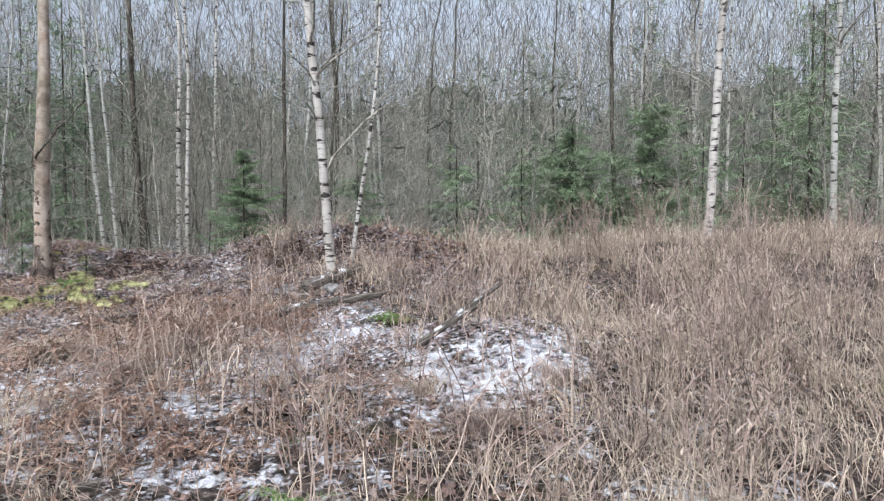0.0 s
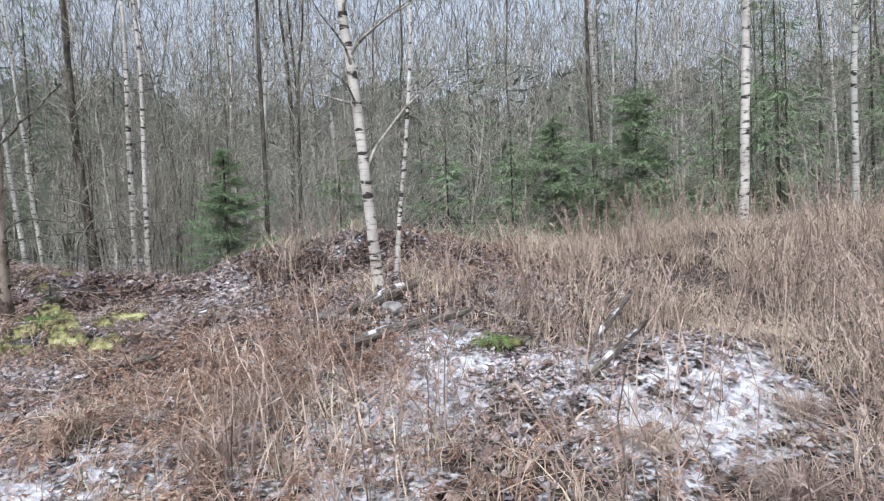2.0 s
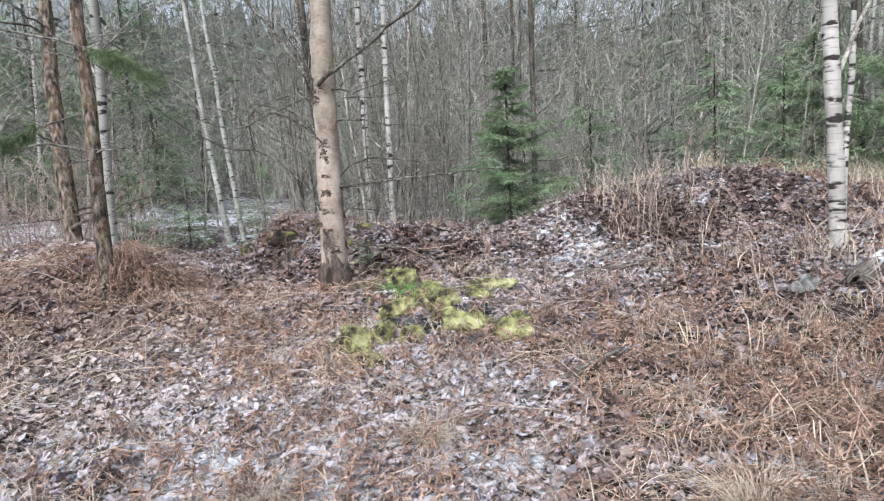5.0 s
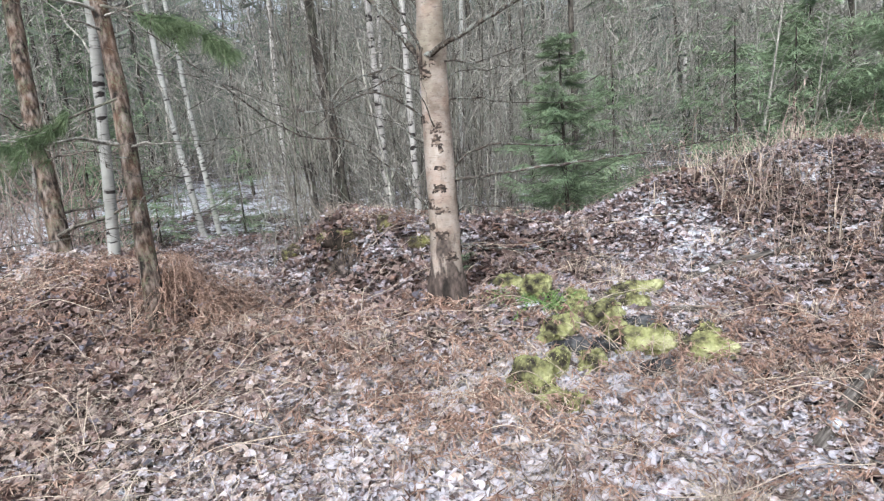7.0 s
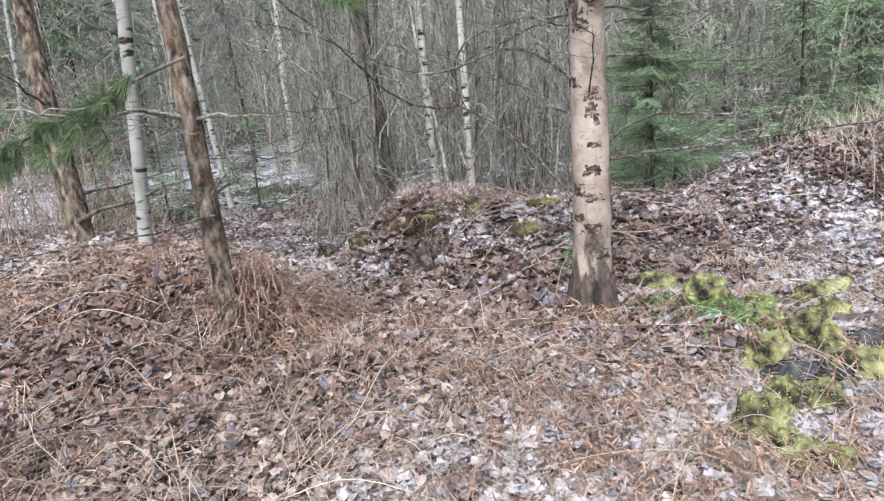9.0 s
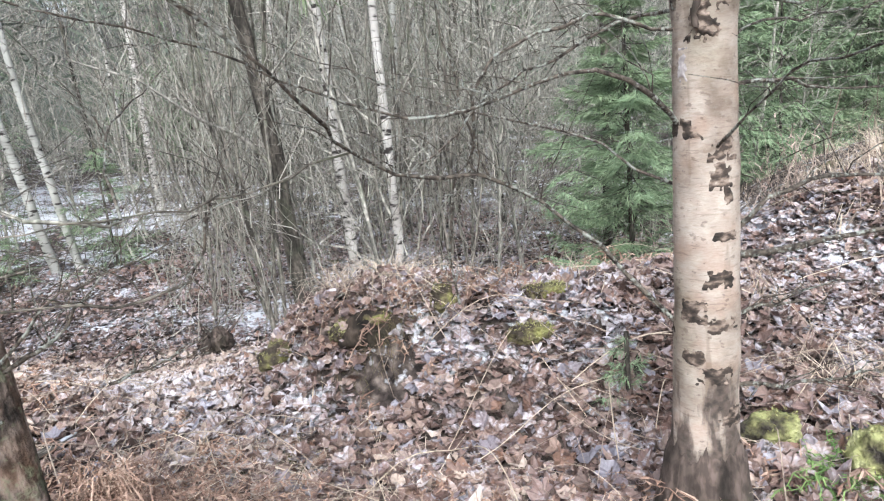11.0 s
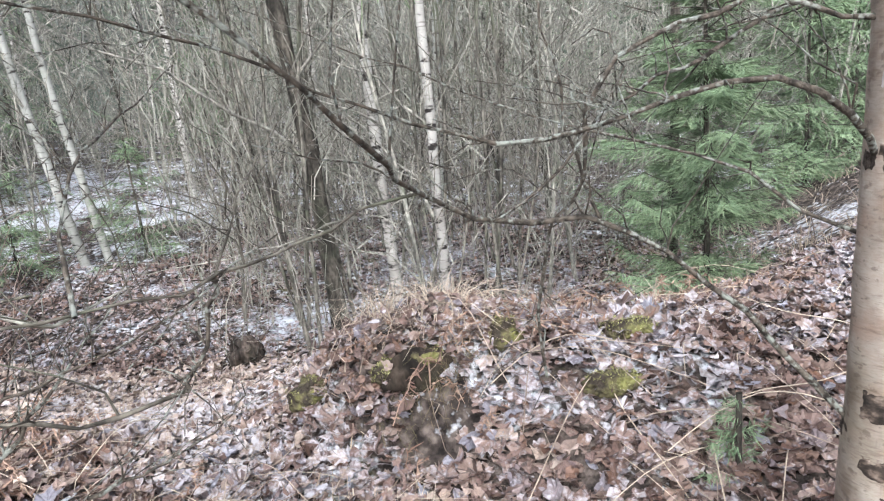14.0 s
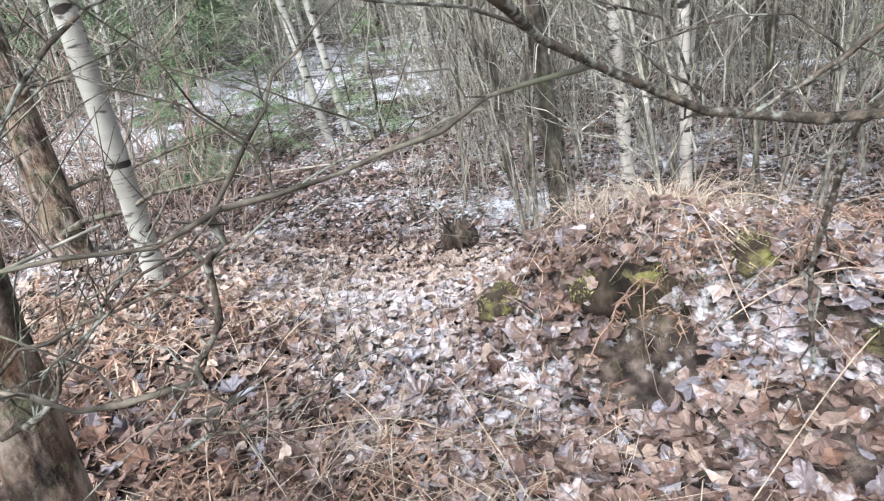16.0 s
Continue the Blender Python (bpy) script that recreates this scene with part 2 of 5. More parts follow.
M_BIRCH = bark_birch("birch_bark", (0.57, 0.55, 0.52), (0.33, 0.305, 0.28), 0.075)
M_BIRCH_GREY = bark_birch("grey_birch_bark", (0.46, 0.46, 0.43), (0.27, 0.27, 0.245), 0.04)
M_DARK = bark_rough("dark_bark", (0.028, 0.025, 0.021), (0.125, 0.11, 0.092))
M_PINE, n_, l_, b_ = nodes_of("pine_bark", 0.9)
flakes = noise_at(M_PINE, 26, 8, (1, 1, 0.42))
pine_tone = ramp(M_PINE, flakes, [(0.38, (0.018, 0.015, 0.013)), (0.47, (0.085, 0.066, 0.054)), (0.56, (0.19, 0.15, 0.125)), (0.68, (0.31, 0.265, 0.23))])
pine_warm = ramp(M_PINE, noise_at(M_PINE, 9, 5, (1, 1, 0.7)), [(0.45, grey(0)), (0.62, grey(1))])
pine_tone = mix(M_PINE, maths(M_PINE, "MULTIPLY", pine_warm, 0.4), pine_tone, (0.2, 0.115, 0.07))
pine_green = ramp(M_PINE, maths(M_PINE, "ADD", maths(M_PINE, "MULTIPLY", noise_at(M_PINE, 7, 4), 0.5), maths(M_PINE, "MULTIPLY", noise_at(M_PINE, 60, 4), 0.5)), [(0.51, grey(0)), (0.58, grey(1))])
link(M_PINE, mix(M_PINE, maths(M_PINE, "MULTIPLY", pine_green, 0.5), pine_tone, (0.17, 0.185, 0.115)), b_.inputs["Base Color"])
bump(M_PINE, b_, maths(M_PINE, "ADD", flakes, maths(M_PINE, "MULTIPLY", noise_at(M_PINE, 80, 5), 0.35)), 1.0, 0.03)
M_TWIG = bark_rough("twig_bark", (0.18, 0.172, 0.15), (0.43, 0.41, 0.36), 0.35)
M_TWIG_DARK = bark_rough("dark_twig_bark", (0.05, 0.044, 0.036), (0.2, 0.18, 0.15), 0.6)
M_STEM = bark_rough("grey_stem_bark", (0.06, 0.054, 0.046), (0.26, 0.24, 0.205), 0.35)
M_SPRUCE = island_mat("spruce_needles", [(0.16, 0.24, 0.145), (0.24, 0.34, 0.2), (0.33, 0.44, 0.265), (0.185, 0.27, 0.165)])
# far needles greyed in the base colour to imitate distance haze
M_HAZE = island_mat("hazed_conifer_needles", [(0.1, 0.125, 0.102), (0.145, 0.18, 0.142), (0.19, 0.225, 0.18), (0.12, 0.14, 0.118)])
M_NEEDLE = island_mat("pine_needles", [(0.09, 0.14, 0.07), (0.14, 0.2, 0.1), (0.22, 0.29, 0.16)])
M_STRAW = island_mat("dry_straw", [(0.46, 0.385, 0.305), (0.71, 0.62, 0.5), (0.41, 0.335, 0.28), (0.8, 0.72, 0.59), (0.28, 0.22, 0.185), (0.62, 0.53, 0.43), (0.54, 0.45, 0.38)])
M_WEED = island_mat("dead_weed", [(0.14, 0.115, 0.1), (0.38, 0.3, 0.265), (0.52, 0.43, 0.38), (0.24, 0.185, 0.162), (0.44, 0.345, 0.305), (0.6, 0.51, 0.44)])
M_BRACKEN = island_mat("dead_bracken", [(0.26, 0.165, 0.125), (0.47, 0.33, 0.26), (0.2, 0.125, 0.095), (0.57, 0.44, 0.35), (0.38, 0.25, 0.19), (0.13, 0.083, 0.066)])
M_BRUSH = island_mat("brushwood", [(0.2, 0.205, 0.178), (0.36, 0.36, 0.315), (0.27, 0.29, 0.245), (0.45, 0.44, 0.395), (0.15, 0.145, 0.122), (0.32, 0.3, 0.26)])
M_CROWN = island_mat("bare_crown_twigs", [(0.1, 0.1, 0.098), (0.16, 0.158, 0.15), (0.22, 0.215, 0.205), (0.075, 0.072, 0.07)])
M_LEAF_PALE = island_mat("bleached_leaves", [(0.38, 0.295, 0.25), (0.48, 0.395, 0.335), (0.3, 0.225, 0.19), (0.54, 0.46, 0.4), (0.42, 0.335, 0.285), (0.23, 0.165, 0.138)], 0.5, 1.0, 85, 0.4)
M_HANG = island_mat("withered_hanging_grass", [(0.1, 0.085, 0.05), (0.2, 0.165, 0.1), (0.28, 0.22, 0.15), (0.14, 0.14, 0.06), (0.07, 0.05, 0.038)])
M_FERN = island_mat("green_fern", [(0.12, 0.22, 0.07), (0.2, 0.34, 0.11), (0.3, 0.44, 0.17)])
M_TUFT = island_mat("moss_tuft", [(0.18, 0.175, 0.075), (0.34, 0.345, 0.14), (0.51, 0.52, 0.245), (0.23, 0.21, 0.105)])
M_LEAF = island_mat("fallen_leaves", [(0.085, 0.055, 0.045), (0.25, 0.175, 0.15), (0.17, 0.12, 0.11), (0.33, 0.245, 0.21), (0.045, 0.031, 0.027), (0.22, 0.15, 0.13),
                                      (0.29, 0.21, 0.185), (0.26, 0.26, 0.31), (0.21, 0.12, 0.085), (0.38, 0.3, 0.26), (0.24, 0.17, 0.155), (0.13, 0.08, 0.062)], 0.4, 1.0, 85, 0.4)


def bark_pink():
    """Pale pinkish birch bark: mottled, with short cross-wise pores, curling skin and a dark furrowed foot."""
    m, n, l, b = nodes_of("pinkish_birch_bark", 0.7)
    tone = ramp(m, noise_at(m, 8.0, 7, (1, 1, 0.8)), [(0.3, (0.18, 0.142, 0.118)), (0.42, (0.285, 0.235, 0.198)), (0.54, (0.39, 0.335, 0.29)), (0.7, (0.5, 0.45, 0.405))])
    skin = ramp(m, noise_at(m, 17.0, 6, (1, 1, 2.6)), [(0.44, grey(0)), (0.56, grey(1))])
    c = mix(m, maths(m, "MULTIPLY", skin, 0.35), tone, (0.4, 0.37, 0.335))
    fresh = ramp(m, noise_at(m, 5.5, 6, (1, 1, 1.2)), [(0.54, grey(0)), (0.62, grey(1))])
    c = mix(m, maths(m, "MULTIPLY", fresh, 0.5), c, (0.33, 0.225, 0.175))
    algae = ramp(m, noise_at(m, 4.0, 5, (1, 1, 0.35)), [(0.5, grey(0)), (0.64, grey(1))])
    c = mix(m, maths(m, "MULTIPLY", algae, 0.7), c, (0.24, 0.225, 0.165))
    pore = ramp(m, noise_at(m, 15.0, 4, (1, 1, 8)), [(0.6, grey(0)), (0.65, grey(1))])
    c = mix(m, maths(m, "MULTIPLY", pore, 0.35), c, (0.14, 0.105, 0.08))
    curl = ramp(m, noise_at(m, 11.0, 7, (1, 1, 3.0)), [(0.485, grey(0)), (0.5, grey(1)), (0.515, grey(0))])
    c = mix(m, maths(m, "MULTIPLY", curl, 0.12), c, (0.15, 0.115, 0.09))
    run = ramp(m, noise_at(m, 22.0, 5, (1, 1, 0.09)), [(0.62, grey(0)), (0.68, grey(1))])
    c = mix(m, maths(m, "MULTIPLY", run, 0.4), c, (0.16, 0.12, 0.09))
    stain = ramp(m, noise_at(m, 6.5, 7, (1, 1, 0.9)), [(0.36, (0.6, 0.56, 0.52)), (0.47, (0.95, 0.93, 0.9)), (0.62, (1.12, 1.1, 1.08))])
    c = mix(m, 0.9, c, stain, "MULTIPLY")
    fleck = ramp(m, noise_at(m, 70.0, 5, (1, 1, 4.0)), [(0.42, (0.7, 0.66, 0.62)), (0.55, (1.0, 1.0, 1.0))])
    c = mix(m, 0.3, c, fleck, "MULTIPLY")
    speck = ramp(m, noise_at(m, 38.0, 5, (1, 1, 1.6)), [(0.6, grey(0)), (0.66, grey(1))])
    c = mix(m, maths(m, "MULTIPLY", speck, 0.55), c, (0.12, 0.09, 0.075))
    height = n.new("ShaderNodeSeparateXYZ")
    link(m, n.new("ShaderNodeTexCoord").outputs["Object"], height.inputs[0])
    low = maths(m, "SUBTRACT", 0.74, maths(m, "MULTIPLY", height.outputs["Z"], 1.0))
    furrow = ramp(m, maths(m, "ADD", maths(m, "MULTIPLY", noise_at(m, 15.0, 6, (1, 1, 0.3)), 1.0), maths(m, "MULTIPLY", maths(m, "MAXIMUM", low, 0.0), 0.7)), [(0.74, grey(0)), (0.82, grey(1))])
    c = mix(m, maths(m, "MULTIPLY", furrow, 0.9), c, ramp(m, noise_at(m, 40, 4), [(0.35, (0.03, 0.025, 0.022)), (0.7, (0.13, 0.1, 0.085))]))
    link(m, c, b.inputs["Base Color"])
    h = maths(m, "ADD", noise_at(m, 45, 6, (1, 1, 1.4)), maths(m, "MULTIPLY", skin, 0.15))
    h = maths(m, "ADD", h, maths(m, "MULTIPLY", furrow, -1.5))
    bump(m, b, maths(m, "ADD", h, maths(m, "MULTIPLY", curl, 0.2)), 0.45, 0.005)
    return m


M_BIRCH_PINK = bark_pink()
M_LIMB, n_, l_, b_ = nodes_of("lichened_limb_bark", 0.9)
limb_tone = ramp(M_LIMB, noise_at(M_LIMB, 55, 6), [(0.35, (0.024, 0.02, 0.017)), (0.65, (0.125, 0.105, 0.085))])
limb_lichen = ramp(M_LIMB, maths(M_LIMB, "ADD", maths(M_LIMB, "MULTIPLY", noise_at(M_LIMB, 17, 3), 0.5), maths(M_LIMB, "MULTIPLY", noise_at(M_LIMB, 95, 5), 0.5)), [(0.5, grey(0)), (0.58, grey(1))])
link(M_LIMB, mix(M_LIMB, maths(M_LIMB, "MULTIPLY", limb_lichen, 0.55), limb_tone, (0.38, 0.41, 0.37)), b_.inputs["Base Color"])
bump(M_LIMB, b_, noise_at(M_LIMB, 110, 5), 1.0, 0.006)
M_PALE = bark_rough("pale_bare_wood", (0.3, 0.27, 0.265), (0.5, 0.46, 0.46), 0.0)
M_SCAR = bark_rough("dark_branch_scar", (0.03, 0.024, 0.02), (0.13, 0.1, 0.085), 0.1)
M_BLOTCH, n_, l_, b_ = nodes_of("mottled_dark_bark", 0.85)
blotch = ramp(M_BLOTCH, noise_at(M_BLOTCH, 30, 7, (1, 1, 1.8)), [(0.36, (0.024, 0.02, 0.017)), (0.5, (0.07, 0.054, 0.044)), (0.57, (0.17, 0.13, 0.105)), (0.67, (0.31, 0.25, 0.205))])
link(M_BLOTCH, blotch, b_.inputs["Base Color"])
bump(M_BLOTCH, b_, noise_at(M_BLOTCH, 50, 5), 0.8, 0.006)
M_MOSS, n_, l_, b_ = nodes_of("moss", 0.95)
link(M_MOSS, ramp(M_MOSS, noise_at(M_MOSS, 9, 6), [(0.38, (0.04, 0.034, 0.028)), (0.46, (0.15, 0.145, 0.07)), (0.54, (0.32, 0.325, 0.14)), (0.68, (0.5, 0.5, 0.27))]), b_.inputs["Base Color"])
bump(M_MOSS, b_, noise_at(M_MOSS, 45, 5), 1.0, 0.03)


M_MOSS_DULL, n_, l_, b_ = nodes_of("dull_moss", 0.95)
link(M_MOSS_DULL, ramp(M_MOSS_DULL, noise_at(M_MOSS_DULL, 12, 6), [(0.42, (0.05, 0.04, 0.03)), (0.53, (0.13, 0.115, 0.06)), (0.68, (0.26, 0.26, 0.09))]), b_.inputs["Base Color"])
bump(M_MOSS_DULL, b_, noise_at(M_MOSS_DULL, 60, 5), 1.0, 0.02)


def ground_material():
    m, n, l, b = nodes_of("leaf_mould", 0.9)
    soil = ramp(m, noise_at(m, 18, 6, space="World"), [(0.35, (0.016, 0.012, 0.011)), (0.52, (0.08, 0.063, 0.055)), (0.7, (0.22, 0.18, 0.158))])
    broad = ramp(m, noise_at(m, 0.6, 3, space="World"), [(0.35, grey(0.75)), (0.65, grey(1.1))])
    c = mix(m, 1.0, soil, broad, "MULTIPLY")
    moss = ramp(m, noise_at(m, 1.7, 5, space="World"), [(0.62, grey(0)), (0.72, grey(1))])
    c = mix(m, maths(m, "MULTIPLY", moss, 0.5), c, (0.15, 0.15, 0.04))
    s = ramp(m, snow_mask(m), [(0.535, grey(0)), (0.6, grey(1))])
    c = mix(m, maths(m, "MULTIPLY", s, 0.9), c, (0.74, 0.76, 0.82))
    link(m, c, b.inputs["Base Color"])
    bump(m, b, maths(m, "ADD", noise_at(m, 25, 6, space="World"), maths(m, "MULTIPLY", s, 0.3)), 0.9, 0.04)
    return m


# ---- ground ----
def spread(lo, hi, d, far):
    near = np.arange(lo, hi, d)
    grow = np.cumsum(d * 1.12 ** np.arange(1, 80))
    grow = grow[grow < far]
    return np.concatenate([lo - grow[::-1], near, near[-1] + grow])


gx, gy = np.meshgrid(spread(-12, 6, 0.09, 400), spread(-1, 16, 0.09, 400), indexing="ij")
gv = np.stack([gx, gy, ground_z(gx, gy)], -1).reshape(-1, 3)
ny = gx.shape[1]
gi = (np.arange(gx.shape[0] - 1)[:, None] * ny + np.arange(ny - 1)).ravel()
ground = mesh_object("ground", gv, np.stack([gi, gi + ny, gi + ny + 1, gi + 1], -1), ground_material())
tagged(ground, "leaf-strewn woodland ground with thin patchy snow", "ground", kind="structure")

# distance: the dim edge of the wood, far behind the trees
M_FAR, n_, l_, b_ = nodes_of("far_wood", 1.0)
link(M_FAR, ramp(M_FAR, noise_at(M_FAR, 0.5, 6, (3, 3, 0.35)), [(0.3, (0.07, 0.085, 0.075)), (0.55, (0.125, 0.14, 0.125)), (0.75, (0.2, 0.205, 0.2))]), b_.inputs["Base Color"])
fa = np.linspace(0, 2 * math.pi, 721)
rng = np.random.default_rng(5)
top = 15.0 + rng.uniform(-1.5, 1.5, 721) + 1.5 * np.sin(fa * 17) + np.sin(fa * 41)
top[-1] = top[0]
fv = np.concatenate([np.stack([70 * np.cos(fa), 70 * np.sin(fa), np.zeros(721) - 1], -1), np.stack([70 * np.cos(fa), 70 * np.sin(fa), top], -1)])
fi = np.arange(720)
backdrop = mesh_object("backdrop", fv, np.stack([fi, fi + 1, fi + 722, fi + 721], -1), M_FAR)
tagged(backdrop, "dim grey-green edge of the distant wood", "backdrop", kind="structure")


# ---- trees ----
def branches_of(rng, path, rad, count, first, length, rise, twigs, far=False):
    """Side branches and their twigs along a trunk path."""
    k = len(path)
    s = rng.uniform(first, 0.97, count)
    i = s * (k - 1)
    i0 = np.minimum(i.astype(int), k - 2)
    fr = (i - i0)[:, None]
    base = path[i0] * (1 - fr) + path[i0 + 1] * fr
    r0 = np.interp(i, np.arange(k), rad)
    ln = length * (1.15 - s) * rng.uniform(0.5, 1.25, count)
    out = heading(rng, count)
    p = bent(base, out, ln * rise * rng.uniform(0.4, 1.3, count), ln, 6)
    p[:, 1:] += rng.normal(0, 0.035, (count, 5, 3)) * ln[:, None, None] * np.linspace(0.4, 1, 5)[:, None]
    thick = np.minimum(r0 * 0.45, 0.006 + 0.012 * ln)[:, None] * np.linspace(1, 0.25, 6)
    big = tubes(p[:, [0, 2, 3, 5]], thick[:, [0, 2, 3, 5]], 3) if far else tubes(p, thick, 4)
    which = rng.integers(0, count, count * twigs)
    at = rng.integers(1, 6, count * twigs)
    tb = p[which, at]
    tl = ln[which] * rng.uniform(0.2, 0.55, len(which))
    d = unit(out[which] * 0.6 + heading(rng, len(which)))
    q = bent(tb, d, tl * rng.uniform(0.0, 1.0, len(which)) * max(rise, 0.3), tl, 4)
    q[:, 1:] += rng.normal(0, 0.05, (len(which), 3, 3)) * tl[:, None, None]
    if far:
        return join([big, strips(q[:, [0, 2, 3]], np.array([0.012, 0.009, 0.005]) * np.ones((len(which), 1)), unit(np.cross(d, heading(rng, len(which)) + [0, 0, 0.5])))])
    return join([big, tubes(q, np.linspace(0.0045, 0.0015, 4)[None] * np.ones((len(which), 1)), 3)])


def bare_tree(name, seed, height, r, bark, twig, label, lean=(0, 0), bow=0.1, count=26, first=0.3, length=1.5, rise=0.8, twigs=5, sides=14, category="tree", group="", far=False):
    rng = np.random.default_rng(seed)
    tree = new(name)
    rings = 70 if sides > 8 else 14
    s = np.linspace(0, 1, 14)
    w = np.cumsum(rng.normal(0, 0.012 * height, (14, 2)), 0) * 0.5
    w -= w[0]
    w = np.stack([np.interp(np.linspace(0, 1, rings), s, w[:, 0]), np.interp(np.linspace(0, 1, rings), s, w[:, 1])], -1)
    s = np.linspace(0, 1, rings) ** (1.6 if sides > 8 else 1.0)
    a = rng.uniform(0, 6.28)
    path = np.stack([lean[0] * s * height + bow * np.sin(s * 3.1) * math.cos(a) + w[:, 0] * s,
                     lean[1] * s * height + bow * np.sin(s * 3.1) * math.sin(a) + w[:, 1] * s, s * (height + 0.2) - 0.2], -1)
    rad = r * (1 - 0.8 * s) + 0.25 * r * np.exp(-s * height / 0.15)
    v, f = tubes(path[None], rad[None], sides)
    if sides > 8:
        c = np.repeat(path, sides, 0)
        lump = np.array([noise.noise(Vector((q[0] * 9, q[1] * 9, q[2] * 4)) + Vector((seed, 0, 0))) + 0.6 * noise.noise(Vector((q[0] * 30, q[1] * 30, q[2] * 9))) for q in v])
        v = v + unit(v - c) * (0.1 * r * lump)[:, None]
    else:
        v += rng.normal(0, 0.02 * r, v.shape)
    mesh_object("trunk", v, f, bark, True, tree)
    v, f = branches_of(rng, path, rad, count, first, length, rise, twigs, far)
    mesh_object("crown", v, f, twig, True, tree)
    return tagged(tree, label, category, group)


def spruce(name, seed, height, spreadw, label, boughs=80, per=26, group="", size=0.2):
    rng = np.random.default_rng(seed)
    tree = new(name)
    s = np.linspace(0, 1, 8)
    path = np.stack([0 * s, 0 * s, s * (height + 0.2) - 0.2], -1)
    v, f = tubes(path[None], (0.007 * height * (1 - 0.92 * s) + 0.01)[None], 7)
    stem = (v, f)
    z = rng.uniform(0.04, 1, boughs) ** 0.9
    ln = spreadw * (1.06 - z) ** 0.65 * rng.uniform(0.4, 1.25, boughs)
    out = heading(rng, boughs)
    base = np.stack([0 * z, 0 * z, z * height], -1)
    p = bent(base, out, ln * rng.uniform(-0.6, 0.35, boughs), ln, 6, 0.0)
    p[:, 1:] += rng.normal(0, 0.04, (boughs, 5, 3)) * ln[:, None, None]
    p[..., 2] += 0.12 * ln[:, None] * np.linspace(0, 1, 6) ** 3
    wood = tubes(p, min(1.0, height / 3) * np.linspace(0.008, 0.002, 6)[None] * np.ones((boughs, 1)), 3)
    v, f = join([stem, wood])
    mesh_object("trunk", v, f, M_DARK, True, tree)
    w = rng.choice(boughs, boughs * per, p=(ln + 0.05 * spreadw) / (ln + 0.05 * spreadw).sum())
    u = rng.uniform(0.03, 1.0, len(w)) ** 0.55 * 5
    i0 = np.minimum(u.astype(int), 4)
    b = p[w, i0] + (p[w, i0 + 1] - p[w, i0]) * (u - i0)[:, None]
    side = np.cross(out[w], [0, 0, 1.0]) * rng.choice([-1, 1], len(w))[:, None]
    away = rng.random(len(w)) ** 1.3 * 0.42 * ln[w] * (1.1 - u / 5)
    b = b + side * away[:, None] + out[w] * (0.4 * away)[:, None] - np.array([0, 0, 1.0]) * (away * rng.uniform(0.1, 0.8, len(w)))[:, None]
    sl = size * rng.uniform(0.6, 1.5, len(w)) * min(1.0, 0.25 + height / 4)
    d = unit(out[w] * rng.uniform(0.3, 1.0, (len(w), 1)) + side * rng.uniform(0.1, 1.0, (len(w), 1)))
    q = bent(b, d, sl * rng.uniform(-0.8, 0.25, len(w)), sl, 3)
    wid = size * np.array([0.05, 0.085, 0.02]) * rng.uniform(0.7, 1.3, (len(w), 1)) * min(1.0, 0.3 + height / 4)
    tilt = unit(np.cross(d, [0, 0, 1.0]) + rng.normal(0, 0.45, (len(w), 3)))
    v, f = strips(q, wid, tilt)
    mesh_object("crown", v, f, M_SPRUCE, False, tree)
    return tagged(tree, label, "tree", group)


def stand(tree, x, y, turn=0.0, size=1.0, sink=0.0):
    tree.matrix_basis = pose(x, y, float(ground_z(x, y)) - sink, 0, 0, turn) @ Matrix.Diagonal((size, size, size, 1))
    return tree


# trees that stand alone near the walk
stand(bare_tree("birch_tree", 12, 9, 0.058, M_BIRCH, M_TWIG, "slender white birch leaning above dry grass", (-0.06, -0.03), 0.08, 24, 0.28, 1.3), -1.28, 7.75)
stand(bare_tree("birch_tree", 13, 10, 0.07, M_BIRCH, M_TWIG, "upright white birch with black bands in tall grass", (0.03, 0.0), 0.05, 24, 0.35, 1.3), 4.05, 10.1)
stand(bare_tree("birch_tree", 14, 6, 0.026, M_BIRCH, M_TWIG, "thin crooked white birch sapling", (0.08, 0.1), 0.15, 16, 0.4), -1.12, 8.0)
stand(bare_tree("birch_tree", 15, 9, 0.055, M_BIRCH, M_TWIG, "thin white birch behind the leafy mound", (-0.02, 0), 0.05, 20, 0.25, 1.2), -5.06, 12.76)
stand(bare_tree("birch_tree", 16, 9, 0.046, M_BIRCH, M_TWIG, "thin pale birch behind the leafy mound", (-0.01, 0), 0.05, 20, 0.25, 1.2), -4.75, 12.3)
stand(bare_tree("alder_tree", 17, 10, 0.075, M_DARK, M_TWIG, "dark bare-stemmed tree behind the mound", (-0.02, 0), 0.08, 20, 0.3), -5.62, 12.58)
stand(bare_tree("birch_tree", 18, 9, 0.065, M_BIRCH_GREY, M_TWIG, "grey birch leaning over the hollow", (-0.12, 0), 0.1, 18, 0.4), -8.3, 16.5)
stand(bare_tree("birch_tree", 19, 9, 0.055, M_BIRCH_GREY, M_TWIG, "grey birch leaning beside its twin", (-0.09, 0), 0.1, 18, 0.4), -8.05, 16.6)
stand(bare_tree("birch_tree", 20, 9, 0.055, M_BIRCH_GREY, M_TWIG, "greyish white birch among brown brush", (0.16, -0.24), 0.03, 18, 0.3, 1.3), -7.84, 10.66)
slim_pine = stand(bare_tree("pine_tree", 21, 8, 0.065, M_PINE, M_TWIG, "slender brown pine with dead lower branches", (-0.03, 0.13), 0.02, 22, 0.32, 1.2, 0.2, 4), -6.81, 8.42)
